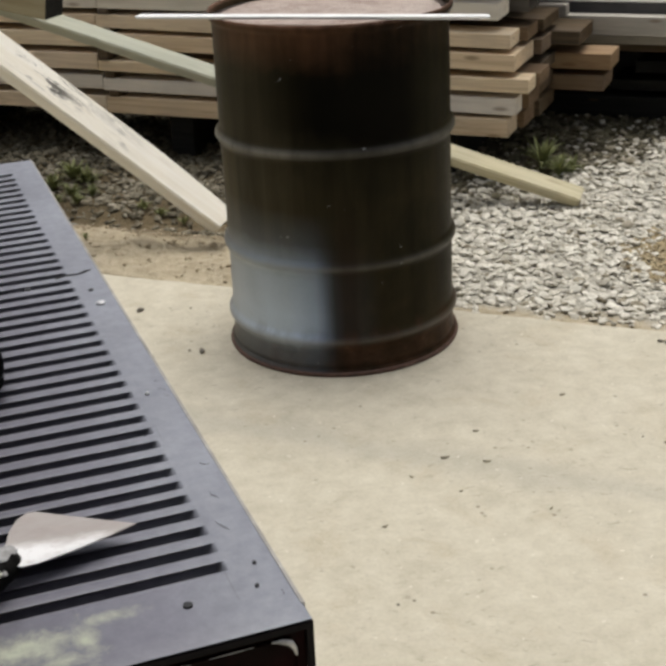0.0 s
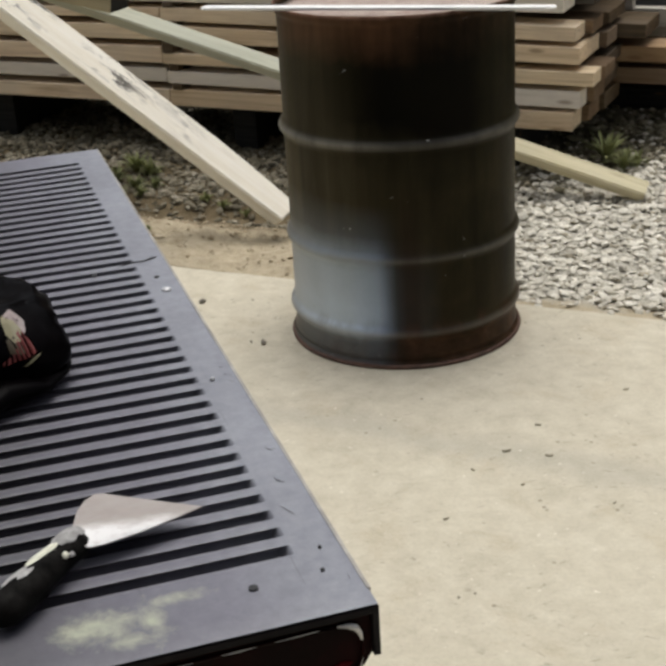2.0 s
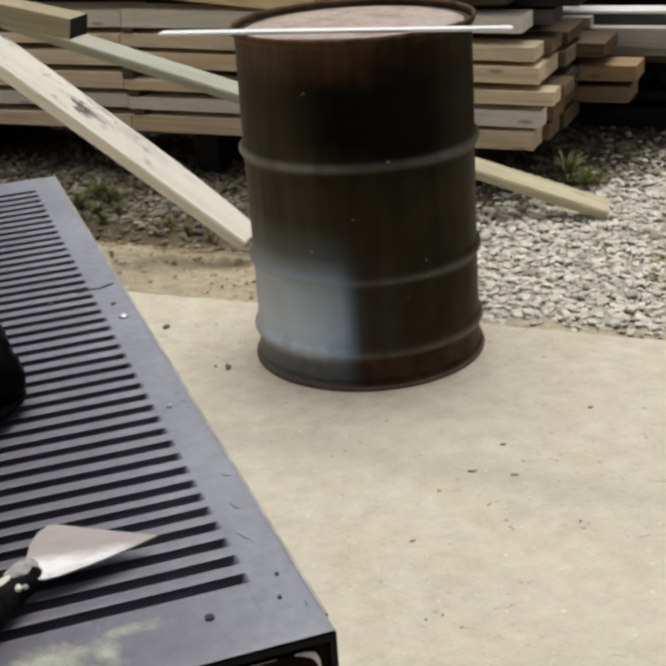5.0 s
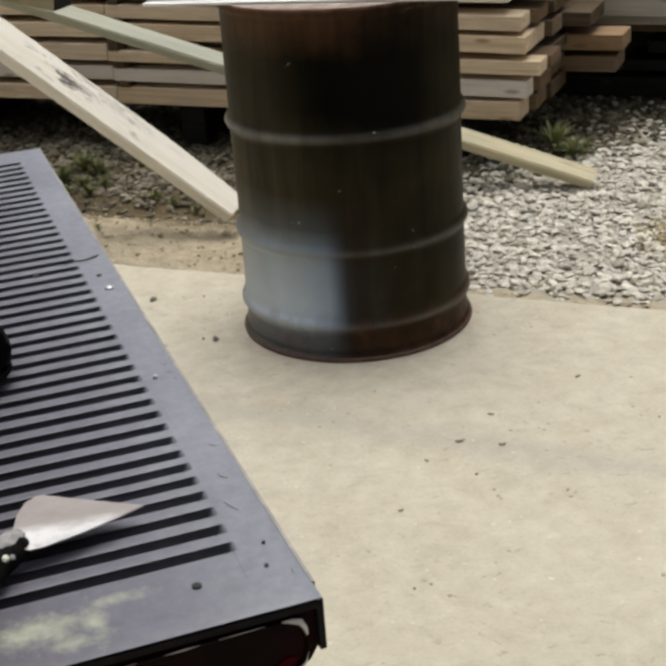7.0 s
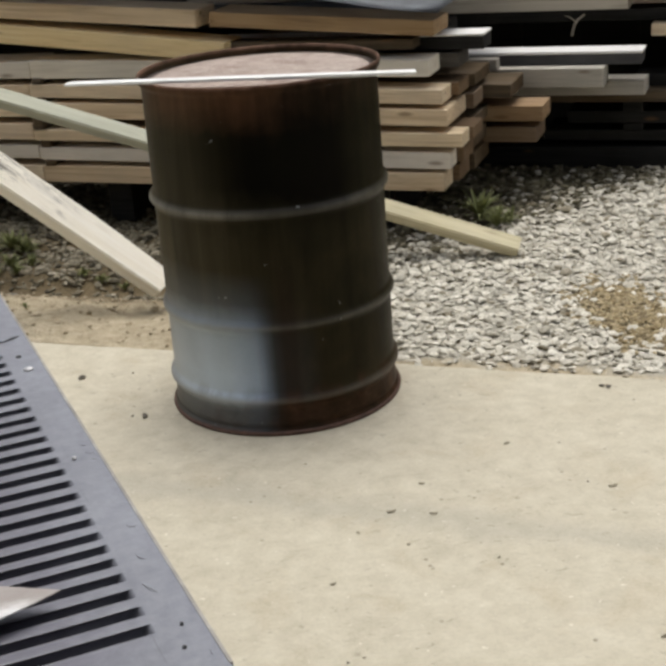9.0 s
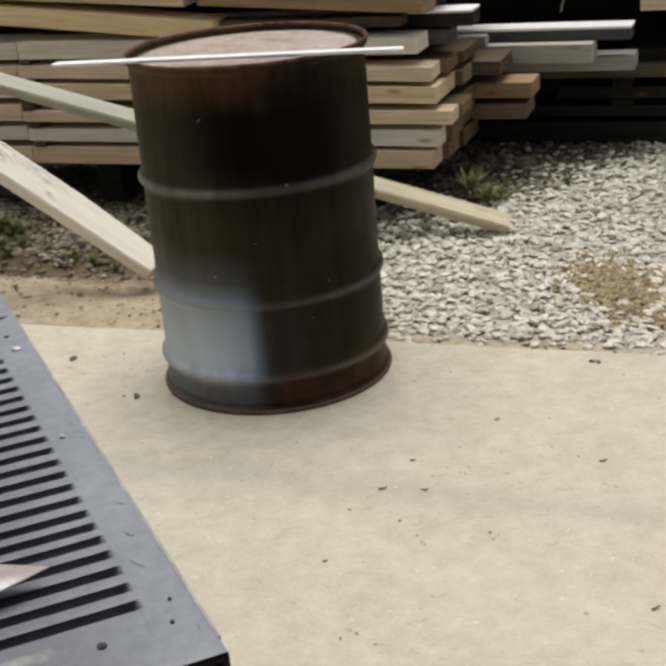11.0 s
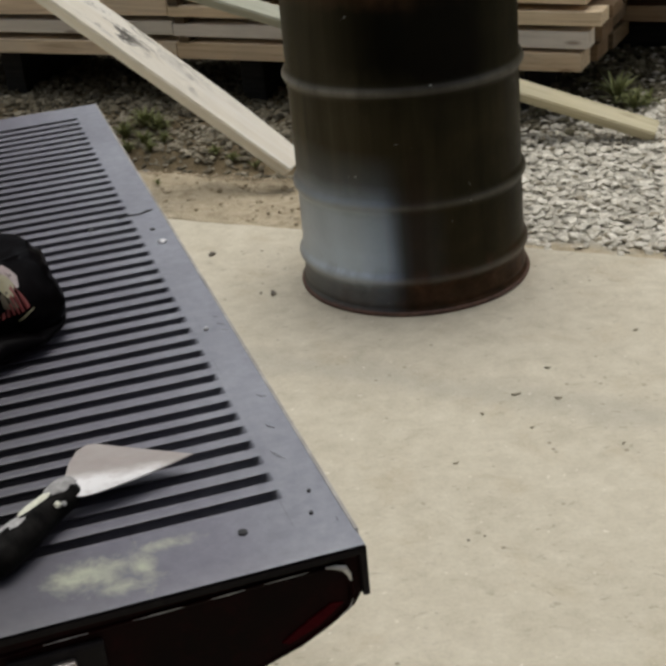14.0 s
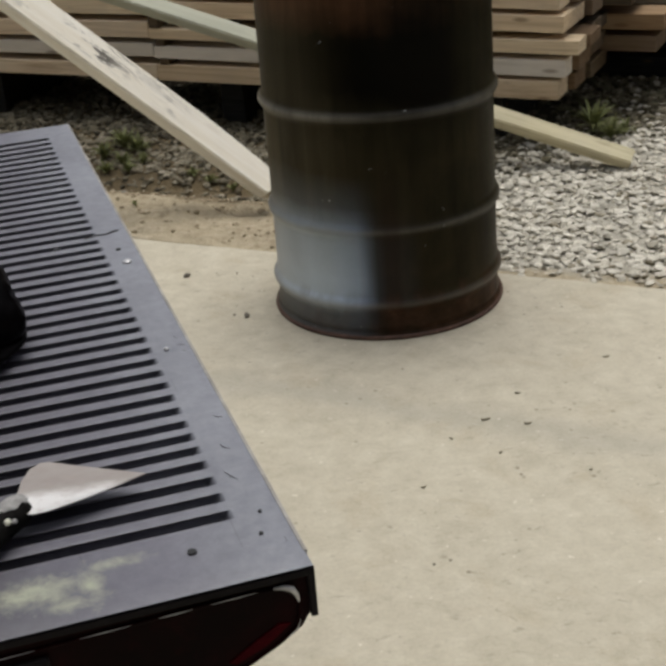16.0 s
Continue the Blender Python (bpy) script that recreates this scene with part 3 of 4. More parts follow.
# ---- the setting ----
EDGE = math.radians(-22.63)
EX, EY = -0.744, 0.526


def edge_y(x):
    """The line of the slab's far edge."""
    return EY + (x - EX) * math.tan(EDGE)


def slab():
    rng = random.Random(4)
    pts = []
    x = -7.0
    while x < 7.0:
        pts.append((x, edge_y(x) + 0.006 * noise.noise((x * 7, 0.3, 0)) + rng.uniform(-0.002, 0.002)))
        x += 0.03
    pts += [(7.0, -9.0), (-7.0, -9.0)]
    return tagged(part("pavement", prism(pts, -0.14, 0.0, "z"), M_CONCRETE), "pale buff concrete slab, dusty and finely pitted", "concrete slab", kind="structure")


def ground_height(x, y):
    d = y - edge_y(x)
    h = -0.012 - 0.018 * min(1, max(0, d / 0.25))
    if x < 0.4:
        h += 0.045 * math.exp(-((x + 0.75) / 0.5) ** 2 - ((d - 0.22) / 0.2) ** 2)
        h += 0.022 * noise.noise((x * 5, y * 5, 0.0)) * min(1, max(0, d / 0.1))
    if x < 0.2 and 0.03 < d < 0.75:
        h += 0.014 * noise.noise((x * 9, y * 9, 4.0)) - 0.03 * math.exp(-((d - 0.62) / 0.09) ** 2)
    h += 0.008 * noise.noise((x * 14, y * 14, 2.0)) * min(1, max(0.1, d / 0.1))
    return h


def ground():
    bm = bmesh.new()
    bmesh.ops.create_grid(bm, x_segments=1, y_segments=1, size=400, matrix=Matrix.Translation((0, 0, -0.075)))
    tagged(part("ground", bm, M_GROUND), "grey-brown bare dirt ground reaching to the horizon", "ground", kind="structure")
    bm = bmesh.new()
    nx, ny, x0, x1 = 360, 160, -4.6, 4.6
    grid = []
    for j in range(ny + 1):
        row = []
        for i in range(nx + 1):
            x = x0 + (x1 - x0) * i / nx
            d = (j / ny) ** 1.5 * 3.6 - 0.03
            y = edge_y(x) + d
            fall = 0.08 * max(0, d - 3.3) / 0.3
            row.append(bm.verts.new((x, y, (ground_height(x, y) if d > 0 else -0.012) - fall)))
        grid.append(row)
    for a, b in zip(grid, grid[1:]):
        for i in range(nx):
            bm.faces.new((a[i], a[i + 1], b[i + 1], b[i]))
    tagged(part("soil", bm, M_SOIL, smooth=True), "sandy yellow-brown soil beside the slab", "soil", kind="structure")


def bank_line(x):
    """Where the clean gravel gives way to the dark bank beside the lumber."""
    return 1.05 + 0.56 * (x - 0.3) if x < 0.86 else 1.365 + 0.79 * (x - 0.86)


def gravel():
    rng = np.random.default_rng(11)
    piles = {"soil_clods": [], "dark_shaded_gravel": [], "dirty_gravel": [], "bank_litter": [], "gravel": [], "clay_lumps": []}
    for x, y in rng.uniform((-2.6, -1.9), (4.4, 4.2), (175000, 2)):
        d = y - edge_y(x)
        if d < 0.03 or d > 3.4:
            continue
        wob = 0.10 * noise.noise((x * 3, y * 3, 5))
        size = rng.choice([0.006, 0.0095, 0.013, 0.0175], p=[0.22, 0.36, 0.30, 0.12]) * rng.uniform(0.8, 1.2)
        lift = rng.uniform(0.1, 0.7)
        if x < 0.12:
            need = 0.60 + wob * 1.8
            if d < need:
                pile = "soil_clods"
                size *= 0.55
                if rng.random() > 0.10 + 0.25 * (d > need - 0.2):
                    continue
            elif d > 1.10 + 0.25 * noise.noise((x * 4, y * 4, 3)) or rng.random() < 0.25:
                pile = "dark_shaded_gravel"
            else:
                pile = "dirty_gravel"
                if rng.random() < (0.35 if d > need + 0.17 + wob else 0.88):
                    continue
        else:
            if d < 0.10 + 0.6 * abs(wob) and rng.random() > 0.22:
                continue
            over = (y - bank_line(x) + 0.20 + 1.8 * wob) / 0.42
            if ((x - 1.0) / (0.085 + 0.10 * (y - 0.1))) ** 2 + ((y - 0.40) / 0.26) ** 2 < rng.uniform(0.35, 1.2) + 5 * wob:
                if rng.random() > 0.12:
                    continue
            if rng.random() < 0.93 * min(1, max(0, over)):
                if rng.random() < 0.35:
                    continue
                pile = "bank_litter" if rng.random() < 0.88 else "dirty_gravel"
            else:
                pile = "dirty_gravel" if rng.random() < 0.05 else "gravel"
        piles[pile].append((x, y, ground_height(x, y) + size * lift, size))
    for k in range(2600):
        a, r = rng.uniform(0, 2 * math.pi), 1.4 * rng.random() ** 0.7
        r *= 1 + 0.9 * noise.noise((2 * math.cos(a), 2 * math.sin(a), 4))
        y = 0.40 + 0.26 * r * math.sin(a)
        x = 1.0 + (0.085 + 0.10 * (y - 0.1)) * r * math.cos(a)
        size = rng.uniform(0.004, 0.012)
        piles["clay_lumps"].append((x, y, ground_height(x, y) + 0.014 * max(0, 1 - r) + size * 0.3, size))
    looks = {
        "soil_clods": (M_CLOD, 9, 0.6, "small crumbs of sandy soil and grit", "soil"),
        "dark_shaded_gravel": (M_SHADED_GRAVEL, 6, 0.6, "dark gravel beside the plank stack, shade in its colour", "gravel"),
        "dirty_gravel": (M_DIRTY, 4, 0.55, "dull brown-grey gravel mixed with dirt", "gravel"),
        "bank_litter": (M_LITTER, 8, 0.45, "dark brown leaf litter and stones on the bank", "litter"),
        "gravel": (M_GRAVEL, 3, 0.40, "pale grey crushed limestone gravel, loose", "gravel"),
        "clay_lumps": (M_CLAY, 5, 0.6, "patch of crumbled brown clay lumps on gravel", "clay"),
    }
    for name, (material, seed, flat, label, category) in looks.items():
        pts = np.array(piles[name])
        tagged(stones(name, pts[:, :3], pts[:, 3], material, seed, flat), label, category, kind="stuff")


slab()
ground()
gravel()


# ---- the drum ----
H = 0.846


def drum():
    t = thing("steel_drum", pose(0, 0, 0), "dark olive burnt steel drum with rusty rims on concrete", "drum")
    r = 0.2835
    prof = [(0.2890, 0.0), (0.2915, 0.003), (0.2920, 0.010), (0.2905, 0.013), (0.2845, 0.0155), (0.2835, 0.020), (0.2870, 0.026), (0.2860, 0.034), (r, 0.048)]

    def ring(z, w, rise):
        return [(r + rise * math.cos(k * math.pi / 12) ** 2 if abs(k) < 6 else r, z + w * k / 6) for k in range(-6, 7)]

    prof += [(r, 0.06)] + ring(0.088, 0.024, 0.0115) + [(r, 0.16), (r, 0.22)] + ring(0.275, 0.023, 0.0105) + [(r, 0.36), (r, 0.48)] + ring(0.551, 0.025, 0.012)
    prof += [(r, 0.66), (r, 0.76), (r, H - 0.03), (0.2850, H - 0.022), (0.2900, H - 0.018), (0.2925, H - 0.010), (0.2928, H - 0.004), (0.2905, H), (0.2860, H - 0.002), (0.2850, H - 0.01), (0.2845, H - 0.024)]
    bm = lathe(prof, 128, close=False)
    # slight dents
    for v in bm.verts:
        a = math.atan2(v.co.y, v.co.x)
        k = 1 + 0.006 * noise.noise((math.cos(a) * 1.7, math.sin(a) * 1.7, v.co.z * 4)) * min(1, v.co.z * 6) * min(1, (H - v.co.z) * 8)
        v.co.x *= k
        v.co.y *= k
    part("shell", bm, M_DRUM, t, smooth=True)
    bm = lathe([(0.2849, H - 0.02), (0.272, H - 0.022), (0.262, H - 0.019), (0.12, H - 0.017), (0.02, H - 0.0165)], 96)
    part("lid", bm, M_LID, t, "dusty pink-grey rusted lid", smooth=True)
    part("base_chime", lathe([(0.2940, 0.0), (0.2962, 0.0025), (0.2970, 0.0055), (0.2962, 0.0085), (0.2940, 0.0105), (0.2915, 0.0110), (0.2915, 0.0)], 128, False), M_RUST, t, "rusty rolled bottom rim", smooth=True)
    return t


def strip():
    a, b = Vector((-0.452, -0.078, 0)), Vector((0.345, -0.305, 0))
    d = b - a
    m = Matrix.Translation((a + b) / 2 + Vector((0, 0, H))) @ Matrix.Rotation(math.atan2(d.y, d.x), 4, "Z")
    l = d.length / 2
    bm = prism([(-l, -0.004), (-l + 0.012, -0.020), (l - 0.02, -0.022), (l, -0.008), (l - 0.006, 0.020), (-l + 0.006, 0.022)], 0.0005, 0.0125, "z")
    bmesh.ops.bevel(bm, geom=bm.edges[:], offset=0.0015, segments=1, affect="EDGES")
    for v in bm.verts:
        f = min(1, (l - abs(v.co.x)) / 0.05)
        v.co.z = 0.0005 + (v.co.z - 0.0005) * (0.35 + 0.65 * f)
    ob = part("white_strip", bm, M_WHITE)
    ob.matrix_world = m
    tagged(ob, "thin white painted lath lying across the drum rim", "lath")


drum()
strip()

# ---- lumber ----
ANG = EDGE
DX = Vector((math.cos(ANG), math.sin(ANG), 0))
DN = Vector((-math.sin(ANG), math.cos(ANG), 0))
ORIGIN = Vector((0.62, 1.25, 0))
plank_seed = random.Random(21)


def plank(s0, s1, k, z0, z1, depth, material, label, group="stacked planks", tilt=0.0, name="timber_plank", twist=0.0, taper=0.0):
    """A sawn plank along the stack: from s0 to s1, its face k behind the stack's front, from z0 to z1 at the end s1; tilt lifts its other end."""
    l = s1 - s0
    bm = bmesh.new()
    steps = max(2, int(l / 0.25))
    sec = [(0, 0), (depth, 0), (depth, z1 - z0), (0, z1 - z0)]
    ph = plank_seed.uniform(0, 50)
    rings = []
    for i in range(steps + 1):
        x = -l + l * i / steps
        ring = []
        for (y, z) in sec:
            w = 0.004 * noise.noise((x * 1.3 + ph, ph, 0)), 0.003 * noise.noise((x * 1.1, ph, 7))
            ring.append(bm.verts.new((x, y + w[0], z + (0 if z == 0 else taper * x / l) + w[1] * (0.4 if z == 0 else 1))))
        rings.append(ring)
    for a, b in zip(rings, rings[1:]):
        for i in range(4):
            j = (i + 1) % 4
            bm.faces.new((a[i], a[j], b[j], b[i]))
    bm.faces.new(rings[0])
    bm.faces.new(rings[-1][::-1])
    bmesh.ops.recalc_face_normals(bm, faces=bm.faces[:])
    sharp = [e for e in bm.edges if len(e.link_faces) == 2 and e.calc_face_angle(0) > 0.8]
    bmesh.ops.bevel(bm, geom=sharp, offset=0.0035, segments=2, affect="EDGES", profile=0.55)
    ob = part(name, bm, material)
    p = ORIGIN + DX * s1 + DN * k
    ob.matrix_world = Matrix.Translation((p.x, p.y, z0)) @ Matrix.Rotation(ANG + twist, 4, "Z") @ Matrix.Rotation(math.atan2(tilt, l), 4, "Y")
    return tagged(ob, label, "plank", group)


FRESH = "fresh-sawn pine plank in a stickered stack"
# right end, face set back, z0, z1, depth, rise to the far end, material; then z0, z1 of the plank that goes on behind the split
COURSES = [
    (-0.018, 0.0, 0.147, 0.216, 0.13, 0.016, M_PINE, 0.168, 0.234), (0.008, 0.004, 0.226, 0.291, 0.09, 0.022, M_PALE, 0.252, 0.313),
    (0.054, -0.004, 0.305, 0.358, 0.11, 0.020, M_PINE, 0.327, 0.398), (0.004, 0.0, 0.377, 0.440, 0.27, 0.034, M_PINE, 0.414, 0.478),
    (-0.012, 0.002, 0.452, 0.507, 0.13, 0.036, M_PINE, 0.497, 0.543), (-0.056, 0.01, 0.545, 0.606, 0.15, 0.012, M_PALE, 0.558, 0.630),
]
SPLIT = -1.60


def course_bottom(i, sx):
    c = COURSES[i]
    return c[7] if sx < SPLIT else c[2] + c[5] * (c[0] - sx) / (c[0] - SPLIT)


def course_top(i, sx):
    c = COURSES[i]
    return c[8] - 0.009 if sx < SPLIT else c[3] - 0.005 + (c[5] - (0.0, 0.012, 0.006, 0.0, 0.0, -0.012)[i]) * (c[0] - sx) / (c[0] - SPLIT)


for i, (s1, k, z0, z1, dep, rise, mat, zl, zm) in enumerate(COURSES):
    z1 -= 0.005
    plank(SPLIT - 0.004 * ((i * 7) % 5), s1, k, z0, z1, dep, mat, FRESH, taper=(0.0, 0.012, 0.006, 0.0, 0.0, -0.012)[i], tilt=rise)
    plank(-3.3, SPLIT - 0.003 - 0.004 * ((i * 7) % 5), k + 0.002, zl, zm - 0.009, dep + 0.05, mat, FRESH)
    # rows behind the face
    kb = k + dep + 0.012
    # the inner rows' shade is put into darker wood colours
    s = (0.005, 0.03, 0.064, 0.03, 0.012, 0.01)[i]
    plank(-3.2, s, kb, z0 + 0.002, z1 - 0.003, 0.15, M_SHADED_GREY if i == 5 else M_SHADED_PINE, FRESH, tilt=rise * 2)
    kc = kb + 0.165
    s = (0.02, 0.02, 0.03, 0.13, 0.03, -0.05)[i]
    plank(-3.2, s, kc, z0 + 0.003, z1 - 0.004, 0.24, M_STICKER, "pine plank deep in the stack, shade in its colour", tilt=rise * 2)
    # stickers between the courses, their rough ends standing a little proud
    if i:
        for sx in (SPLIT + 0.012 + 0.012 * ((i * 2) % 3), -0.35, -2.7):
            low, high = course_top(i - 1, sx), course_bottom(i, sx)
            bm = box(-0.022, 0.022, -0.012 + 0.006 * (i % 3), 0.62, 0.0, high - low + 0.003, 0.007)
            ob = part("sticker", bm, M_STICKER)
            p = ORIGIN + DX * sx
            ob.matrix_world = Matrix.Translation((p.x, p.y, low - 0.0015)) @ Matrix.Rotation(ANG, 4, "Z")
            tagged(ob, "small brown wooden sticker between stacked planks", "spacer", "stickers in the stack")

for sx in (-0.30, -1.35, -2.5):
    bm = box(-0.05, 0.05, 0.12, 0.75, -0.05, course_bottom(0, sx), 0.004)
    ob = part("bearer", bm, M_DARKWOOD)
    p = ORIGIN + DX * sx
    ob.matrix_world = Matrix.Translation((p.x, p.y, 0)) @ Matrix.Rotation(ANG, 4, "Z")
    tagged(ob, "dark timber bearer under the plank stack", "bearer", "bearers under the stack")

# loose upper planks
plank(-2.6, -0.80, 0.0, 0.608, 0.676, 0.16, M_YELLOW, "yellow pine plank lying askew on the stack", tilt=0.168)
plank(-2.6, -0.905, 0.02, 0.727, 0.790, 0.17, M_PINE, "long pine plank on top of the stack", tilt=0.118)
plank(-0.86, -0.040, 0.03, 0.676, 0.728, 0.2, M_ORANGEWOOD, "orange resinous pine plank sloping over the stack", tilt=0.054)
# shaded front in dark wood, sky-lit top as an added white board
plank(-0.9, 0.100, 0.17, 0.609, 0.655, 0.12, M_DARKWOOD, "dark plank end jutting from the stack")
plank(-0.9, 0.102, 0.168, 0.6552, 0.6650, 0.124, M_SKYLIT_TOP, "thin white board added as the sky-lit top of a jutting plank")
# dark fillers stand in for the shade between the upper planks
plank(-3.0, -0.1, 0.31, 0.61, 0.66, 0.3, M_DARKWOOD, "near-black filler plank for the shade deep in the stack")
plank(-3.0, -0.3, 0.25, 0.69, 0.74, 0.3, M_DARKWOOD, "near-black filler plank for the shade deep in the stack")
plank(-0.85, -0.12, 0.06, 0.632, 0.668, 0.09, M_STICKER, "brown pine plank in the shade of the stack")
# planks jutting out behind the stack's end
plank(-2.6, 0.238, 0.50, 0.284, 0.342, 0.16, M_BROWN, "pine plank jutting out from behind the stack")
plank(-2.6, 0.212, 0.50, 0.204, 0.262, 0.18, M_SHADED_PINE, "orange pine plank jutting out behind the stack, shade in its colour")
# again a dark front for shade and a white board for sky light
plank(-1.6, 0.560, 0.80, 0.4345, 0.476, 0.12, M_DARKGREY, "weathered plank jutting far out of the stack, shaded front in dark grey")
plank(-1.6, 0.563, 0.798, 0.4762, 0.487, 0.125, M_SKYLIT_TOP, "thin white board added as the sky-lit top of a jutting plank")
plank(-1.6, 0.426, 0.74, 0.3605, 0.434, 0.13, M_SILVER, "grey weathered plank jutting far out of the stack")
plank(-1.6, 0.565, 0.88, 0.302, 0.360, 0.13, M_SILVER, "grey weathered plank jutting far out of the stack")
plank(-1.6, 0.02, 0.72, 0.430, 0.475, 0.06, M_GREYWOOD, "short grey plank end behind the stack")
# rear stack: unlit void put into near-black planks and an added sill
plank(-1.2, 1.9, 1.02, 0.245, 0.292, 0.2, M_STICKER, "long dark brown plank in the rear stack", "rear stack")
plank(0.235, 2.2, 1.05, 0.153, 0.202, 0.25, M_DARKWOOD, "dark plank in the rear stack, shade in its colour", "rear stack")
plank(0.14, 2.2, 1.05, 0.082, 0.125, 0.25, M_DARKWOOD, "dark plank in the rear stack, shade in its colour", "rear stack")
plank(-0.4, 2.3, 1.03, -0.06, 0.055, 0.14, M_DARKWOOD, "dark sill on the ground, filling the shaded void under the rear stack", "rear stack")
for sx in (0.50, 1.6):
    for z0, z1 in ((-0.05, 0.0825), (0.1245, 0.1535), (0.2015, 0.2455)):
        bm = box(-0.04, 0.04, 1.045 if z0 > 0 else 1.18, 1.34, z0, z1, 0.003)
        ob = part("bearer", bm, M_DARKWOOD)
        p = ORIGIN + DX * sx
        ob.matrix_world = Matrix.Translation((p.x, p.y, 0)) @ Matrix.Rotation(ANG, 4, "Z")
        tagged(ob, "dark timber block under the rear stack", "bearer", "bearers under the rear stack")
plank(0.57, 1.8, 1.03, 0.503, 0.548, 0.1, M_PINE, "pale plank end on the rear stack", "rear stack")
plank(0.50, 1.7, 1.10, 0.2925, 0.340, 0.16, M_DARKWOOD, "dark plank in the rear stack, shade in its colour", "rear stack")
plank(0.9, 1.1, 1.05, 0.3405, 0.5025, 0.2, M_DARKWOOD, "dark timber block in the rear stack", "rear stack")
# upper tier at the back
plank(-1.0, 0.485, 1.00, 0.614, 0.668, 0.13, M_GREYWOOD, "pale weathered beam on the upper tier", "upper tier")
plank(-1.0, 1.7, 1.14, 0.614, 0.672, 0.14, M_GREYWOOD, "pale weathered beam on the upper tier", "upper tier")
plank(-1.0, 1.9, 1.10, 0.555, 0.600, 0.5, M_DARKWOOD, "dark plank under the upper tier", "upper tier")
# unseen beams added to keep sky light out of the void below
for r in range(3):
    plank(-1.4, 2.3 - 0.08 * r, 1.29 + 0.125 * r, 0.612, 0.672, 0.12, M_GREYWOOD, "unseen extra beam on the upper tier, blocking sky light", "upper tier")
    plank(-1.4, 2.2 + 0.05 * r, 1.02 + 0.175 * r, 0.688, 0.75, 0.165, M_GREYWOOD, "unseen extra beam on the upper tier, blocking sky light", "upper tier")
for sx, kk in ((-0.4, 1.2), (0.9, 1.4), (1.7, 1.4)):
    bm = box(-0.05, 0.05, kk, kk + 0.12, -0.05, 0.5553, 0.004)
    ob = part("stack_post", bm, M_DARKWOOD)
    p = ORIGIN + DX * sx
    ob.matrix_world = Matrix.Translation((p.x, p.y, 0)) @ Matrix.Rotation(ANG, 4, "Z")
    tagged(ob, "dark upright post carrying the upper tier", "post", "posts of the upper tier")


def twig():
    bm = tube([(0.0, 0.0, -0.036), (0.012, -0.02, 0.005), (0.028, -0.025, 0.030), (0.055, -0.02, 0.050)], [0.006, 0.0055, 0.005, 0.003], 7)
    tube([(0.020, -0.023, 0.020), (0.0, -0.028, 0.040), (-0.025, -0.02, 0.046)], [0.003, 0.0025, 0.001], 7, bm)
    ob = part("twig", bm, M_GREYWOOD)
    p = ORIGIN + DX * 0.255 + DN * 1.06
    ob.matrix_world = Matrix.Translation((p.x, p.y, 0.542)) @ Matrix.Rotation(ANG, 4, "Z")
    tagged(ob, "small forked grey twig caught between dark planks", "twig")


def tarp():
    bm = bmesh.new()
    nx, ny = 40, 14
    rows = []
    for j in range(ny + 1):
        row = []
        for i in range(nx + 1):
            s = -3.2 + 3.2 * i / nx
            k = -0.01 + 0.95 * j / ny
            z = 0.866 + 0.062 * max(0, -s - 1.2) - 0.104 * max(0, (s + 1.2) / 1.2) ** 1.6 + 0.014 * noise.noise((s * 3, k * 4, 0)) + 0.01 * math.sin(k * 9)
            p = ORIGIN + DX * (s - 0.01) + DN * k
            row.append(bm.verts.new((p.x, p.y, z)))
        rows.append(row)
    for a, b in zip(rows, rows[1:]):
        for i in range(nx):
            bm.faces.new((a[i], a[i + 1], b[i + 1], b[i]))
    bmesh.ops.solidify(bm, geom=bm.faces[:], thickness=0.012)
    tagged(part("tarpaulin", bm, M_TARP, smooth=True), "grey weathered tarpaulin sheet over the plank stack", "tarpaulin")


twig()
tarp()
# dark backing added for the unlit void; it closes the yard behind the lumber
bm = bmesh.new()
for i in range(40):
    s = -5.0 + i * 0.26
    box(s, s + 0.2595, 1.62 + 0.008 * (i % 2), 1.68, -0.08, 2.3, 0.003, bm)
ob = part("wall_shed", bm, M_LIGHTBLOCK)
ob.matrix_world = Matrix.Translation(ORIGIN) @ Matrix.Rotation(ANG, 4, "Z")
tagged(ob, "dark board backing added for the void behind the lumber", "wall", kind="structure")
# unseen plain dark wall added to block sky light from the other side
tagged(part("wall_house", box(-7.0, 7.0, -6.75, -6.5, -0.1, 6.2, 0.01), M_LIGHTBLOCK), "unseen dark board wall added to block sky light", "wall", kind="structure")


def sloping(name, a, b, wide, thick, w, material, label, category, wane=0.0, slant=0.0):
    """A board from a (lower corner of the foot) to b; its broad face runs from that edge along w."""
    a, b, w = Vector(a), Vector(b), Vector(w)
    x = (b - a).normalized()
    w = (w - x * w.dot(x)).normalized()
    n = x.cross(w)
    l = (b - a).length
    bm = bmesh.new()
    steps = 14
    rings = []
    for i in range(steps + 1):
        t = l * i / steps
        ring = []
        for y, z in ((0, 0), (wide, 0), (wide, thick), (0, thick)):
            q = 0.003 * noise.noise((t * 2.1, y * 9, z * 9))
            lost = wane * max(0, 1 - t / 0.35) ** 1.5 if y else 0
            ring.append(bm.verts.new((t + (slant * (0.8 + 0.2 * z / thick) if i == 0 and not y else 0), y - lost + q, z + q)))
        rings.append(ring)
    for p, q in zip(rings, rings[1:]):
        for i in range(4):
            j = (i + 1) % 4
            bm.faces.new((p[i], p[j], q[j], q[i]))
    bm.faces.new(rings[0])
    bm.faces.new(rings[-1])
    bmesh.ops.recalc_face_normals(bm, faces=bm.faces[:])
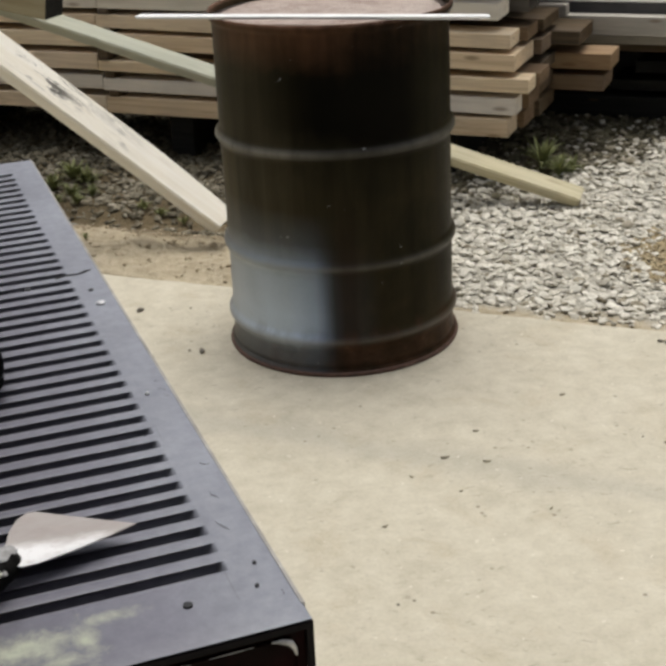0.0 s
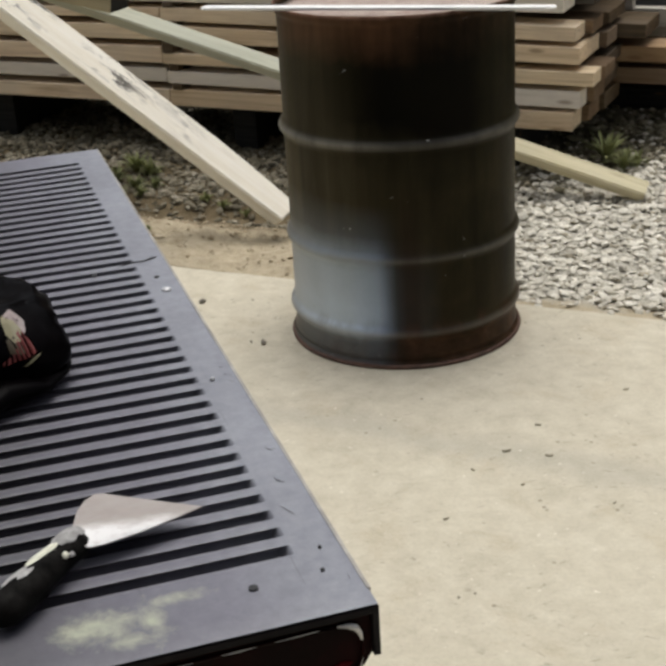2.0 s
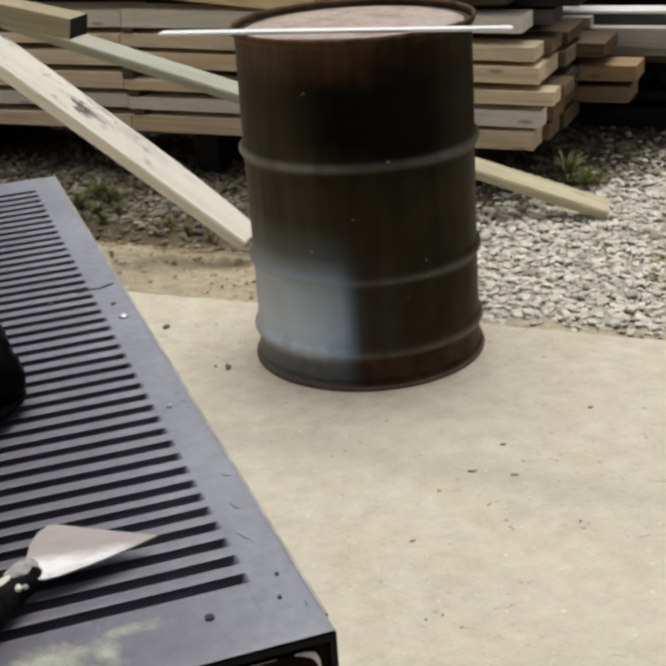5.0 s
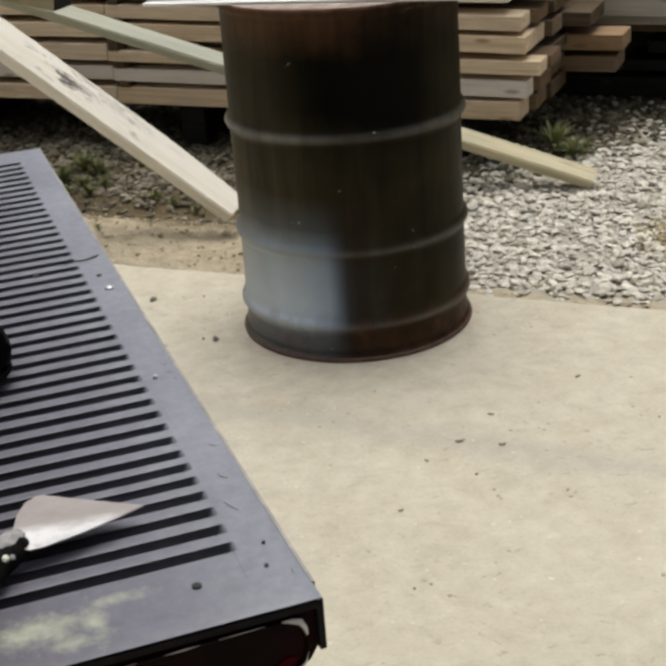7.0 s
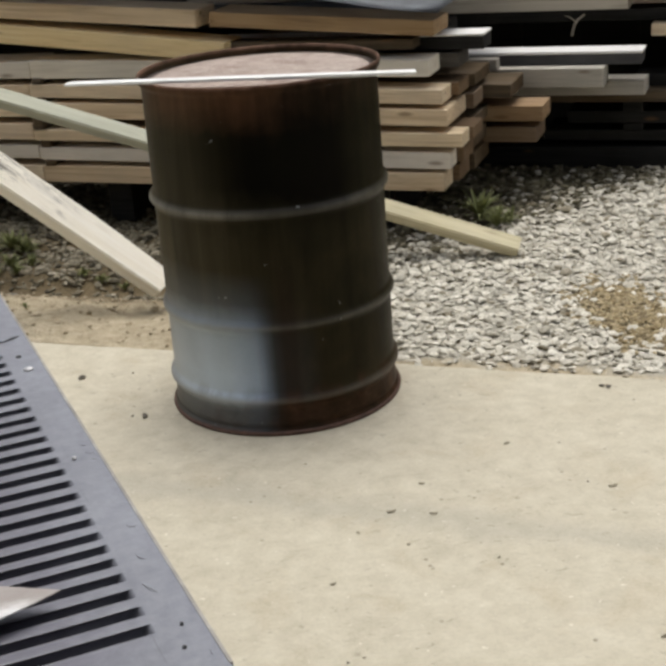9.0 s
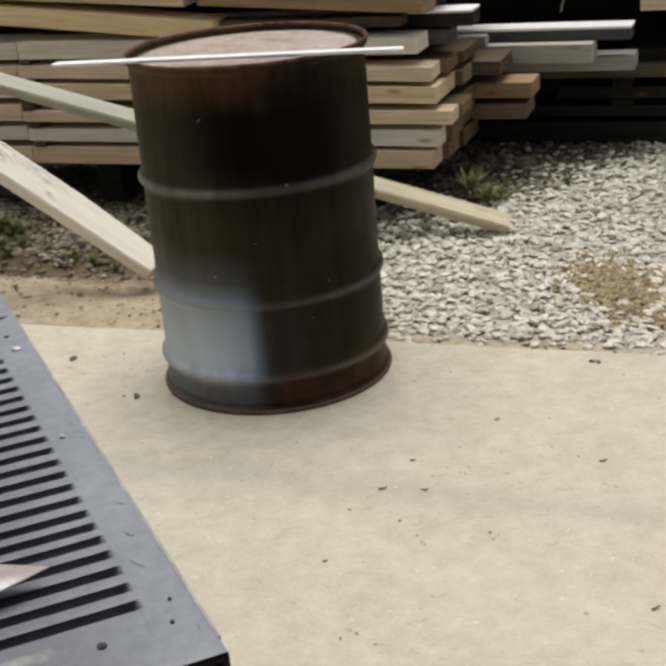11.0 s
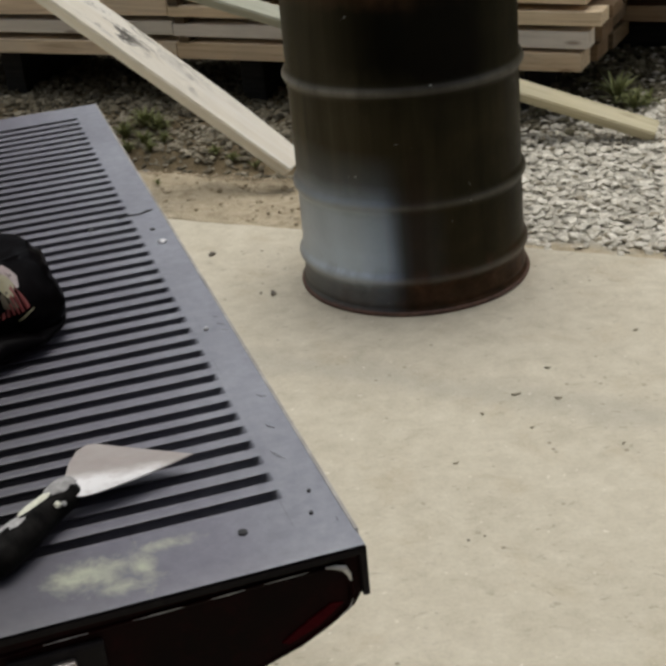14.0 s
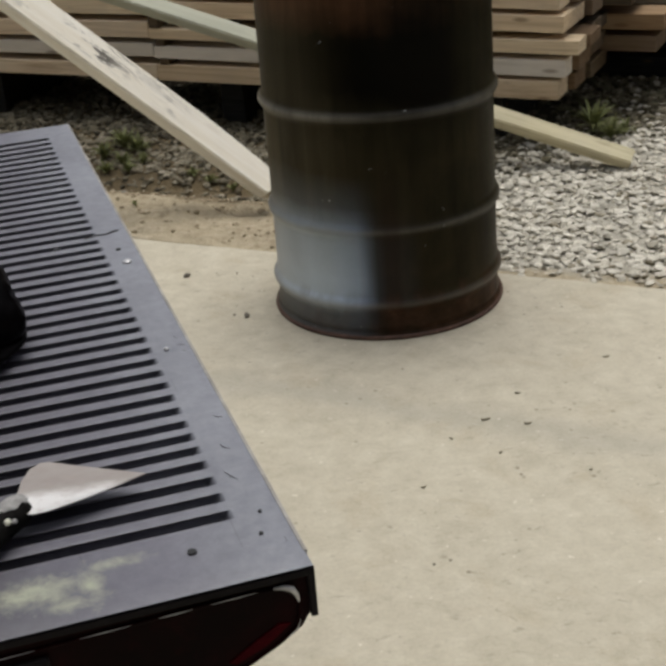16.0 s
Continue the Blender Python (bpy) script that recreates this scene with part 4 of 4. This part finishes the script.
    sharp = [e for e in bm.edges if len(e.link_faces) == 2 and e.calc_face_angle(0) > 0.8]
    bmesh.ops.bevel(bm, geom=sharp, offset=0.004, segments=2, affect="EDGES")
    ob = part(name, bm, material)
    ob.matrix_world = Matrix(((x.x, w.x, n.x, a.x), (x.y, w.y, n.y, a.y), (x.z, w.z, n.z, a.z), (0, 0, 0, 1)))
    return tagged(ob, label, category)


sloping("leaning_beam", (-0.349, 0.70, 0.0505), (-1.46, 0.70, 1.033), 0.116, 0.045, (0.343, 0.86, 0.363), M_BEAM, "pale spruce beam with black mildew spots, leaning with its foot on soil", "beam", 0.022, 0.022)
sloping("leaning_board", (0.801, 0.956, 0.009), (-1.70, 1.701, 0.814), 0.070, 0.040, (0.15, 0.86, 0.42), M_TREATED, "greenish treated board leaning from gravel to the stack", "board")
jut = plank(-2.3, -1.461, -0.55, 0.618, 0.690, 0.11, M_OLIVE, "olive-grey plank with a black sawn end above the leaning board", "stacked planks", tilt=0.15)
jut.data.materials.append(M_DARKWOOD)
for poly in jut.data.polygons:
    if poly.normal.x > 0.7:
        poly.material_index = 1

# ---- the truck with its lowered tailgate ----
TZ = 0.756
U = Vector((-0.3286, 0.9445, 0))
V = Vector((-0.9445, -0.3286, 0))
# x runs along the tailgate's outer edge from the near end, y towards the truck
TG = Matrix(((U.x, V.x, 0, -0.0575), (U.y, V.y, 0, -2.3436), (0, 0, 1, TZ), (0, 0, 0, 1)))
TG_LEN, TG_DEEP = 1.488, 0.53


def tailgate(truck):
    pitch, first, count = 0.03105, 0.101, 43
    # pressed inner panel with grooves
    # the panel sags a little, so the ribs sit nearer along its middle
    centres = []
    for i in range(count):
        sag = 0.0072 * min(1, max(0, (i - 3.5) / 2.5)) * (1 - 0.6 * min(1, max(0, (i - 15) / 5)))
        centres.append(first + i * pitch - sag)
    xs = [0.0, 0.003, 0.03, 0.06]
    for c in centres:
        xs += [c + pitch * f for f in (-0.42, -0.33, -0.28, -0.262, -0.256, -0.25, -0.242, -0.232, -0.12, 0.0, 0.12, 0.232, 0.242, 0.25, 0.256, 0.262, 0.28, 0.33, 0.42)]
    xs += [1.43, 1.46, TG_LEN - 0.003, TG_LEN]
    xs = sorted(set(round(x, 5) for x in xs))
    ys = [0.0, 0.001, 0.02, 0.036, 0.0405, 0.0425, 0.0455, 0.049, 0.053, 0.058, 0.10, 0.18, 0.28, 0.38, 0.46, 0.466, 0.473, 0.48, TG_DEEP]
    bm = bmesh.new()

    def rib(x):
        c = min(centres, key=lambda q: abs(q - x))
        return (x - c) / pitch

    def depth(x, y):
        f = abs(rib(x))
        side = min(1.0, max(0.0, (0.255 - f) / 0.03))
        end = min(1, max(0, (y - 0.0425 - 0.01 * f) / 0.008)) * min(1, max(0, (0.478 - y) / 0.014))
        return 0.036 * side * end

    def flank(x, y):
        """The flanks fall away under the ribs' edges."""
        return x + math.copysign(0.006, rib(x)) * min(1, abs(rib(x)) / 0.2) * min(1, depth(x, y) / 0.010)

    rows = [[bm.verts.new((flank(x, y), y, -depth(x, y) - (0.001 if y == 0 or x in (0.0, TG_LEN) else 0) - 0.0009 * max(0, 1 - (abs(rib(x)) - 0.262) / 0.07) * (abs(rib(x)) > 0.26) * (0.05 < y < 0.47) + 0.0015 * noise.noise((x * 4, y * 6, 1)))) for x in xs] for y in ys]
    for a, b in zip(rows, rows[1:]):
        for i in range(len(xs) - 1):
            bm.faces.new((a[i], a[i + 1], b[i + 1], b[i]))
    bmesh.ops.recalc_face_normals(bm, faces=bm.faces[:])
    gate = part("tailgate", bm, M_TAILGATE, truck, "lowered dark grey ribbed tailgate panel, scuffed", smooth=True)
    # folded lip round the panel
    part("edge_lip", box(0, TG_LEN, -0.001, 0.005, -0.050, -0.003, 0.001), M_BLACK, gate)
    bm = box(0.0, 0.004, 0.0, TG_DEEP, -0.010, -0.0035, 0.001)
    part("end_lip", bm, M_BLACK, gate)
    # hollow end, outer skin bulging downwards
    prof = [(0.004, -0.010), (0.003, -0.046), (0.012, -0.060), (0.03, -0.072), (0.06, -0.086), (0.10, -0.100), (0.20, -0.113), (0.45, -0.115), (TG_DEEP, -0.105)]
    part("outer_skin", prism(prof + [(TG_DEEP, -0.045), (0.03, -0.045)], 0.081, TG_LEN - 0.012, "x"), M_MAROON, gate, "dark red outer skin")
    part("end_cap", prism(prof + [(TG_DEEP, -0.006), (0.3, -0.0125), (0.03, -0.0125)], 0.0055, 0.08, "x"), M_MAROON, gate, "dark red end cap")
    # rolled flange of the end, chipped to bare metal
    path = [(0.006, 0.34, -0.024), (0.006, 0.26, -0.021), (0.005, 0.18, -0.019), (0.005, 0.10, -0.017), (0.005, 0.05, -0.017), (0.004, 0.026, -0.019), (0.004, 0.016, -0.028), (0.004, 0.013, -0.046), (0.005, 0.018, -0.060), (0.006, 0.034, -0.072), (0.006, 0.06, -0.085), (0.006, 0.10, -0.098), (0.006, 0.2, -0.111)]
    part("flange", tube(path, 0.0022), M_MAROON, gate, "dark red rolled flange")
    part("bare_edge", tube([(0.002, 0.034, -0.0155), (0.0015, 0.026, -0.0165), (0.0015, 0.019, -0.0195), (0.0015, 0.0155, -0.026), (0.002, 0.014, -0.033)], [0.0008, 0.0022, 0.0028, 0.002, 0.0008]), M_CHIP, gate, "edge chipped to bare metal")
    for y0, y1, r in ((0.048, 0.085, 0.0008), (0.10, 0.128, 0.0012), (0.15, 0.19, 0.0009), (0.225, 0.26, 0.0008)):
        ym = (y0 + y1) / 2
        part("bare_edge", tube([(0.0030, y, -0.0152 - 0.018 * y) for y in (y0, ym, y1)], [0.0002, r * 0.65, 0.0002]), M_CHIP, gate, "edge chipped to bare metal")
    part("bare_edge", tube([(0.0035, 0.0135, -0.052), (0.0035, 0.017, -0.0605), (0.004, 0.026, -0.068)], [0.0004, 0.0012, 0.0004]), M_CHIP, gate, "edge chipped to bare metal")
    part("paint_remnant", prism([(0.022, -0.054), (0.032, -0.052), (0.050, -0.062), (0.076, -0.078), (0.070, -0.081), (0.044, -0.070)], 0.0038, 0.0058, "x"), film_material("bright_red_remnant", (0.04, 0.002, 0.004), 0.5, 0.0, 0.5, 60), gate, "remnant of bright red paint")
    part("rusty_edge", box(0.022, TG_LEN - 0.004, -0.0016, 0.0014, -0.012, 0.0004, 0.0003), plain_material("edge_wear", (0.30, 0.285, 0.265), 0.8, 0.0, 0.45, 18), gate, "rusty worn edge")
    part("latch_plate", box(-0.001, 0.007, 0.215, 0.29, -0.075, -0.028, 0.003), M_BLACK, gate)
    part("latch_bolt", box(-0.008, 0.006, 0.238, 0.258, -0.066, -0.036, 0.003), M_STEEL, gate, "worn steel latch bolt")
    for x, y, r, mat in ((0.748, 0.021, 0.0065, M_CHIP), (0.458, 0.028, 0.0028, M_CHIP)):
        bm = lathe([(r, 0.0), (r * 0.95, 0.0015), (r * 0.6, 0.003), (r * 0.1, 0.0035)], 14)
        ob = part("bolt", bm, mat, gate, "bright bolt head", smooth=True)
        ob.location = (x, y, 0.0005)
    for x, y, r in ((0.056, 0.087, 0.0042), (0.060, 0.027, 0.0019), (0.094, 0.019, 0.0017), (0.80, 0.024, 0.0035), (0.84, 0.10, 0.005)):
        ob = part("plug", lathe([(r, -0.001), (r * 0.95, 0.0012), (r * 0.3, 0.0014)], 12), M_RUBBER, gate)
        ob.location = (x, y, 0.0005)
    # cracks in the paint
    for line in (((0.2237, 0.0233), (0.2167, 0.0215), (0.2119, 0.0168)), ((0.1716, 0.0319), (0.163, 0.0285), (0.1528, 0.0236)), ((0.2837, 0.0162), (0.2783, 0.0128), (0.2776, 0.0077)), ((0.0455, 0.0101), (0.0382, 0.0105)), ((0.488, 0.014), (0.484, 0.010)), ((0.466, 0.014), (0.460, 0.006)), ((0.448, 0.012), (0.443, 0.007))):
        part("crack", tube([(x, y, 0.0012) for x, y in line], [0.0002] + [0.0004] * (len(line) - 2) + [0.0002], 6), M_DARKGREY, gate)
    part("crack", tube([(0.862, 0.06, 0.001), (0.868, 0.045, 0.0012), (0.866, 0.03, 0.0012), (0.873, 0.018, 0.0012), (0.876, 0.01, 0.001)], [0.0006, 0.0012, 0.001, 0.0016, 0.0005], 6), M_RUBBER, gate)


def wheel(truck, x, y):
    t = part("wheel", lathe([(0.20, -0.11), (0.33, -0.115), (0.36, -0.09), (0.365, 0.0), (0.36, 0.09), (0.33, 0.115), (0.20, 0.11)], 40), M_RUBBER, truck, smooth=True)
    t.location = (x, y, -TZ + 0.366)
    t.rotation_euler = (0, math.pi / 2, 0)
    part("rim", lathe([(0.205, -0.10), (0.19, -0.09), (0.06, -0.06), (0.06, 0.06), (0.19, 0.09), (0.205, 0.10)], 28), M_STEEL, t, smooth=True)


def pickup():
    truck = thing("pickup_truck", TG, "dark pickup truck with its ribbed tailgate lowered", "truck")
    tailgate(truck)
    w = TG_LEN
    part("bed_floor", box(-0.05, w + 0.05, TG_DEEP + 0.01, 2.4, -0.06, -0.015, 0.004), M_BLACK, truck)
    for x0, x1 in ((-0.14, -0.02), (w + 0.02, w + 0.14)):
        part("bed_side", box(x0, x1, TG_DEEP + 0.03, 2.4, -0.35, 0.48, 0.03), M_BLACK, truck)
    part("bulkhead", box(-0.1, w + 0.1, 2.36, 2.44, -0.3, 0.5, 0.01), M_BLACK, truck)
    part("cab", prism([(2.46, -0.35), (2.46, 0.5), (2.75, 0.98), (3.7, 0.98), (4.3, 0.5), (5.2, 0.42), (5.3, 0.1), (5.3, -0.35)], -0.12, w + 0.12, "x"), M_BLACK, truck)
    part("bumper", box(-0.12, w + 0.12, TG_DEEP + 0.03, TG_DEEP + 0.16, -0.32, -0.16, 0.02), M_STEEL, truck)
    for x in (0.02, w - 0.02):
        for y in (1.5, 4.6):
            wheel(truck, x, y)
    for x in (0.02, w - 0.02):
        part("gate_strap", tube([(x, TG_DEEP - 0.03, 0.0), (x - 0.0, TG_DEEP + 0.06, 0.05)], 0.006), M_STEEL, truck)
    return truck


pickup()


def on_gate(x, y, z=0.0, turn=0.0):
    return TG @ Matrix.Translation((x, y, z)) @ Matrix.Rotation(turn, 4, "Z")


def trowel():
    # local x runs from the heel to the point
    tip, neck = Vector((0.170, 0.102)), Vector((0.158, 0.215))
    d = tip - neck
    t = thing("pointing_trowel", on_gate(neck.x, neck.y, 0.0, math.atan2(d.y, d.x)), "worn steel trowel with dirty black handle on the tailgate", "trowel")
    outline = [(0.000, -0.014), (0.008, -0.0195), (0.020, -0.0205), (0.055, -0.0155), (0.088, -0.0075), (0.1136, 0.0), (0.090, 0.018), (0.066, 0.036), (0.050, 0.049), (0.040, 0.0565), (0.032, 0.058), (0.021, 0.052), (0.010, 0.036), (0.001, 0.014), (-0.002, 0.0), (-0.001, -0.008)]
    bm = prism(outline, 0.0, 0.0018, "z")
    for v in bm.verts:
        v.co.z += 0.019 + 0.05 * v.co.y - 0.03 * max(0, v.co.x - 0.03)
    bmesh.ops.bevel(bm, geom=bm.edges[:], offset=0.0004, segments=1, affect="EDGES")
    blade = part("blade", bm, blade_material(), t, "scratched steel blade")
    hd = Vector((-0.072, -0.066)).normalized()
    prof = [(0.0, 0.010), (0.006, 0.0125), (0.03, 0.0122), (0.06, 0.0145), (0.085, 0.0160), (0.108, 0.0150), (0.118, 0.009)]
    pts = [(0.004 + hd.x * a, -0.001 + hd.y * a, 0.0165 + 0.004 * a) for a, _ in prof]
    h = part("handle", tube(pts, [r for _, r in prof], 16), film_material("dirty_black_handle", (0.008, 0.0075, 0.007), 0.4, 0.0, 0.8, 60), t, "black handle spattered with dried mortar", smooth=True)
    def lump(name, a, side, z, size, material, label, seed):
        bm = bmesh.new()
        bmesh.ops.create_icosphere(bm, subdivisions=3, radius=1)
        turn = Matrix.Rotation(math.atan2(hd.y, hd.x), 3, "Z")
        for v in bm.verts:
            q = v.co + 0.30 * noise.noise_vector(v.co * 1.6 + Vector((seed, 0, 0)))
            q = turn @ Vector((q.x * size[0], q.y * size[1], q.z * size[2]))
            v.co = q + Vector((0.004 + hd.x * a - hd.y * side, -0.001 + hd.y * a + hd.x * side, z))
        part(name, bm, material, h, label, smooth=True)

    crust = plain_material("dried_mortar", (0.60, 0.60, 0.50), 0.9, 0.0, 0.25, 90)
    grime = plain_material("grey_dirty_mortar", (0.27, 0.265, 0.26), 0.85, 0.0, 0.5, 80)
    lump("mortar_lump", 0.012, -0.003, 0.0245, (0.020, 0.011, 0.006), grime, "lump of grey mortar at the neck", 3.0)
    lump("mortar_crust", 0.046, -0.0055, 0.0265, (0.024, 0.0065, 0.005), crust, "crust of pale dried mortar", 7.0)
    lump("mortar_crust", 0.080, -0.002, 0.0285, (0.022, 0.009, 0.004), grime, "dirty grey crust of mortar", 11.0)
    lump("mortar_crumb", 0.034, 0.009, 0.0245, (0.004, 0.003, 0.003), crust, "crumb of dried mortar", 1.0)
    lump("mortar_crumb", 0.028, 0.011, 0.0225, (0.003, 0.003, 0.002), grime, "crumb of grey mortar", 5.0)
    return t


def bag():
    A, B, C, E = 0.105, 0.140, 0.047, 3.0
    t = thing("plastic_bag", on_gate(0.572, 0.300, 0.0), "crumpled black plastic bag with red print on the tailgate", "bag")

    def crumple(p):
        k = noise.noise_vector(p * 15) * 0.014 + noise.cell_vector(p * 24) * 0.006 + noise.noise_vector(p * 50) * 0.005
        return Vector((p.x + k.x, p.y + k.y, max(0.0005, p.z + k.z * min(1, max(0, p.z / 0.02)))))

    def lean(p):
        return Vector((p.x + 0.10 * (p.z - C), p.y * (1.06 - 0.12 * p.z / C), p.z))

    bm = bmesh.new()
    bmesh.ops.create_uvsphere(bm, u_segments=56, v_segments=36, radius=1)
    for v in bm.verts:
        q = v.co
        l = (abs(q.x) ** E + abs(q.y) ** E + abs(q.z) ** E) ** (1 / E)
        p = Vector((A * q.x / l, B * q.y / l, C * (q.z / l) + C))
        v.co = crumple(lean(p))
    part("film", bm, M_BAG, t, smooth=True)
    # low black lump that extends the bag downwards in front
    bm = bmesh.new()
    bmesh.ops.create_uvsphere(bm, u_segments=40, v_segments=24, radius=1)
    for v in bm.verts:
        q = v.co
        p = Vector((-0.070 + 0.068 * q.x - 0.030 * q.y, -0.045 + 0.085 * q.y, 0.015 + 0.015 * q.z))
        v.co = crumple(p)
    part("low_film", bm, M_BAG, t, smooth=True)

    def patch(name, outline, material, label, lift=0.0022):
        outline = [(-0.1 + (y + 0.1) * 0.58, z + 0.004) for y, z in outline]
        bm = bmesh.new()
        cy = sum(y for y, _ in outline) / len(outline)
        cz = sum(z for _, z in outline) / len(outline)

        def on(y, z, up):
            r = max(0.0, 1 - abs(y / B) ** E) ** (1 / E)
            f = radians((z - 0.03) / 0.064 * 75 - 8)
            l = (abs(math.cos(f)) ** E + abs(math.sin(f)) ** E) ** (1 / E)
            p = crumple(lean(Vector((-A * r * math.cos(f) / l, y, C + C * r * math.sin(f) / l))))
            n = Vector((-0.75, -0.1, 0.65)).normalized()
            return p + n * up

        top = [[bm.verts.new(on(cy + (y - cy) * f, cz + (z - cz) * f, lift)) for y, z in outline] for f in (1.0, 0.66, 0.33)]
        mid = bm.verts.new(on(cy, cz, lift))
        n = len(outline)
        for a, c in zip(top, top[1:]):
            for i in range(n):
                bm.faces.new((a[i], a[(i + 1) % n], c[(i + 1) % n], c[i]))
        for i in range(n):
            bm.faces.new((top[-1][i], top[-1][(i + 1) % n], mid))
        bmesh.ops.recalc_face_normals(bm, faces=bm.faces[:])
        part(name, bm, material, t, label, smooth=True)

    patch("print_shape", [(-0.082, 0.078), (-0.1, 0.084), (-0.112, 0.08), (-0.114, 0.073), (-0.104, 0.064), (-0.092, 0.062), (-0.082, 0.068)], M_PINKGREY, "pale pink printed shape")
    patch("print_shape", [(-0.062, 0.072), (-0.076, 0.077), (-0.088, 0.072), (-0.092, 0.064), (-0.08, 0.056), (-0.068, 0.057), (-0.06, 0.064)], M_CREAM, "cream printed shape")
    patch("print_shape", [(-0.052, 0.06), (-0.064, 0.061), (-0.066, 0.047), (-0.058, 0.043), (-0.05, 0.048)], plain_material("dull_olive_print", (0.06, 0.045, 0.025), 0.5), "dull olive printed shape")
    patch("print_shape", [(-0.068, 0.061), (-0.078, 0.062), (-0.08, 0.046), (-0.07, 0.044)], plain_material("dull_brown_print", (0.055, 0.04, 0.022), 0.5), "dull olive printed shape")
    for i in range(7):
        y = -0.036 - 0.0088 * i
        z = 0.031 + 0.0042 * i
        h = 0.006 + 0.0012 * i
        patch("print_bar", [(y, z - h), (y - 0.0055, z - h + 0.002), (y - 0.0065, z + h), (y - 0.001, z + h - 0.002)], M_RED, "red printed bar", 0.0026)
    patch("print_line", [(-0.058, 0.022), (-0.100, 0.042), (-0.101, 0.044), (-0.059, 0.0245)], M_CREAM, "thin pale printed line")
    patch("print_line", [(-0.024, 0.052), (-0.027, 0.050), (-0.022, 0.030), (-0.018, 0.028)], M_PINKGREY, "thin pale printed line")
    bm = bmesh.new()
    bmesh.ops.create_uvsphere(bm, u_segments=24, v_segments=14, radius=1)
    for v in bm.verts:
        p = Vector((v.co.x * 0.045 + 0.035, v.co.y * 0.06 + 0.0, v.co.z * 0.014 + 0.092))
        v.co = p + noise.noise_vector(p * 30) * 0.008
    part("flap", bm, M_GREYFILM, t, "grey crumpled plastic flap", smooth=True)
    return t


trowel()
bag()


# ---- small loose things ----
def pebble(x, y, r, seed):
    ob = stones("pebble", [(0, 0, r * 0.45)], [r], M_STONE, seed, 0.7)
    ob.location = (x, y, 0)
    tagged(ob, "small dark pebble on the concrete slab", "pebble", "pebbles on the slab")


for i, (x, y, r) in enumerate(((-0.56, 0.198, 0.011), (-0.367, -0.103, 0.012), (-0.40, -0.09, 0.004), (0.801, -0.191, 0.009), (0.785, -0.18, 0.006), (0.271, -0.608, 0.0035), (0.628, -0.673, 0.003), (-0.42, 0.20, 0.004), (0.06, -1.25, 0.003), (0.09, -1.24, 0.003))):
    pebble(x, y, r, 30 + i)


def weed(x, y, size, count, seed):
    rng = random.Random(seed)
    t = thing("weed", pose(x, y, ground_height(x, y)), "small green weed growing in gravel", "weed", "weeds in the gravel")
    for k in range(count):
        bm = bmesh.new()
        a = rng.uniform(0, 2 * math.pi)
        l = size * rng.uniform(0.5, 1.0)
        lean = rng.uniform(0.25, 1.1)
        w = 0.006 + 0.08 * l * rng.uniform(0.5, 1)
        pts = []
        for i in range(6):
            f = i / 5
            r = l * f * math.sin(lean * (0.5 + 0.5 * f))
            z = l * f * math.cos(lean * (0.4 + 0.8 * f))
            half = w * math.sin(math.pi * min(1, f * 0.92 + 0.08)) * 0.5
            c, s = math.cos(a), math.sin(a)
            pts.append([bm.verts.new((r * c + q * half * -s, r * s + q * half * c, max(0, z) + (0.002 if q else 0))) for q in (-1, 0, 1)])
        for p, q in zip(pts, pts[1:]):
            for i in range(2):
                bm.faces.new((p[i], p[i + 1], q[i + 1], q[i]))
        part("leaf", bm, M_LEAF, t, smooth=True)


weed(0.755, 1.44, 0.15, 60, 1)
weed(0.80, 1.35, 0.10, 60, 2)
weed(0.86, 1.40, 0.07, 40, 20)
for i, (x, y, size, count) in enumerate(((-0.97, 1.60, 0.08, 60), (-0.91, 1.55, 0.06, 60), (-1.03, 1.50, 0.06, 50), (-0.95, 1.42, 0.05, 50), (-1.0, 1.36, 0.045, 40), (-0.88, 1.45, 0.04, 30), (-0.92, 1.36, 0.04, 50), (-0.66, 1.20, 0.035, 40), (-0.60, 1.16, 0.03, 40), (-0.52, 1.12, 0.03, 24), (-0.80, 0.80, 0.02, 20))):
    weed(x, y, 1.4 * size, count, 3 + i)


def flake(x, y, length, turn, seed):
    """A curled brown flake of bark or dead leaf."""
    rng = random.Random(seed)
    bm = bmesh.new()
    rows = []
    for i in range(6):
        f = i / 5
        half = 0.16 * length * math.sin(math.pi * (0.12 + 0.8 * f)) * rng.uniform(0.7, 1.2)
        rows.append([bm.verts.new((length * (f - 0.5), q * half, 0.0012 + 0.0022 * abs(q) + 0.002 * (2 * f - 1) ** 2)) for q in (-1, 0, 1)])
    for a, b in zip(rows, rows[1:]):
        for q in range(2):
            bm.faces.new((a[q], a[q + 1], b[q + 1], b[q]))
    bmesh.ops.solidify(bm, geom=bm.faces[:], thickness=0.0012)
    ob = part("bark_flake", bm, M_FLAKE)
    ob.matrix_world = pose(x, y, 0.0, 0, 0, turn)
    tagged(ob, "small curled brown flake of bark on the concrete slab", "flake", "flakes on the slab")


for i, (x, y, length, turn) in enumerate(((0.274, -0.612, 0.016, -10), (0.492, -0.454, 0.018, 15), (0.194, -0.725, 0.028, 12), (0.280, -0.752, 0.022, -5), (0.674, -0.707, 0.026, 8), (0.790, -0.180, 0.034, 5), (0.052, -0.990, 0.016, 20), (0.213, -0.869, 0.012, 30), (0.117, -0.801, 0.012, -30), (0.618, -1.268, 0.026, 25), (0.382, -0.953, 0.012, 40))):
    flake(x, y, 0.75 * length, turn, 60 + i)
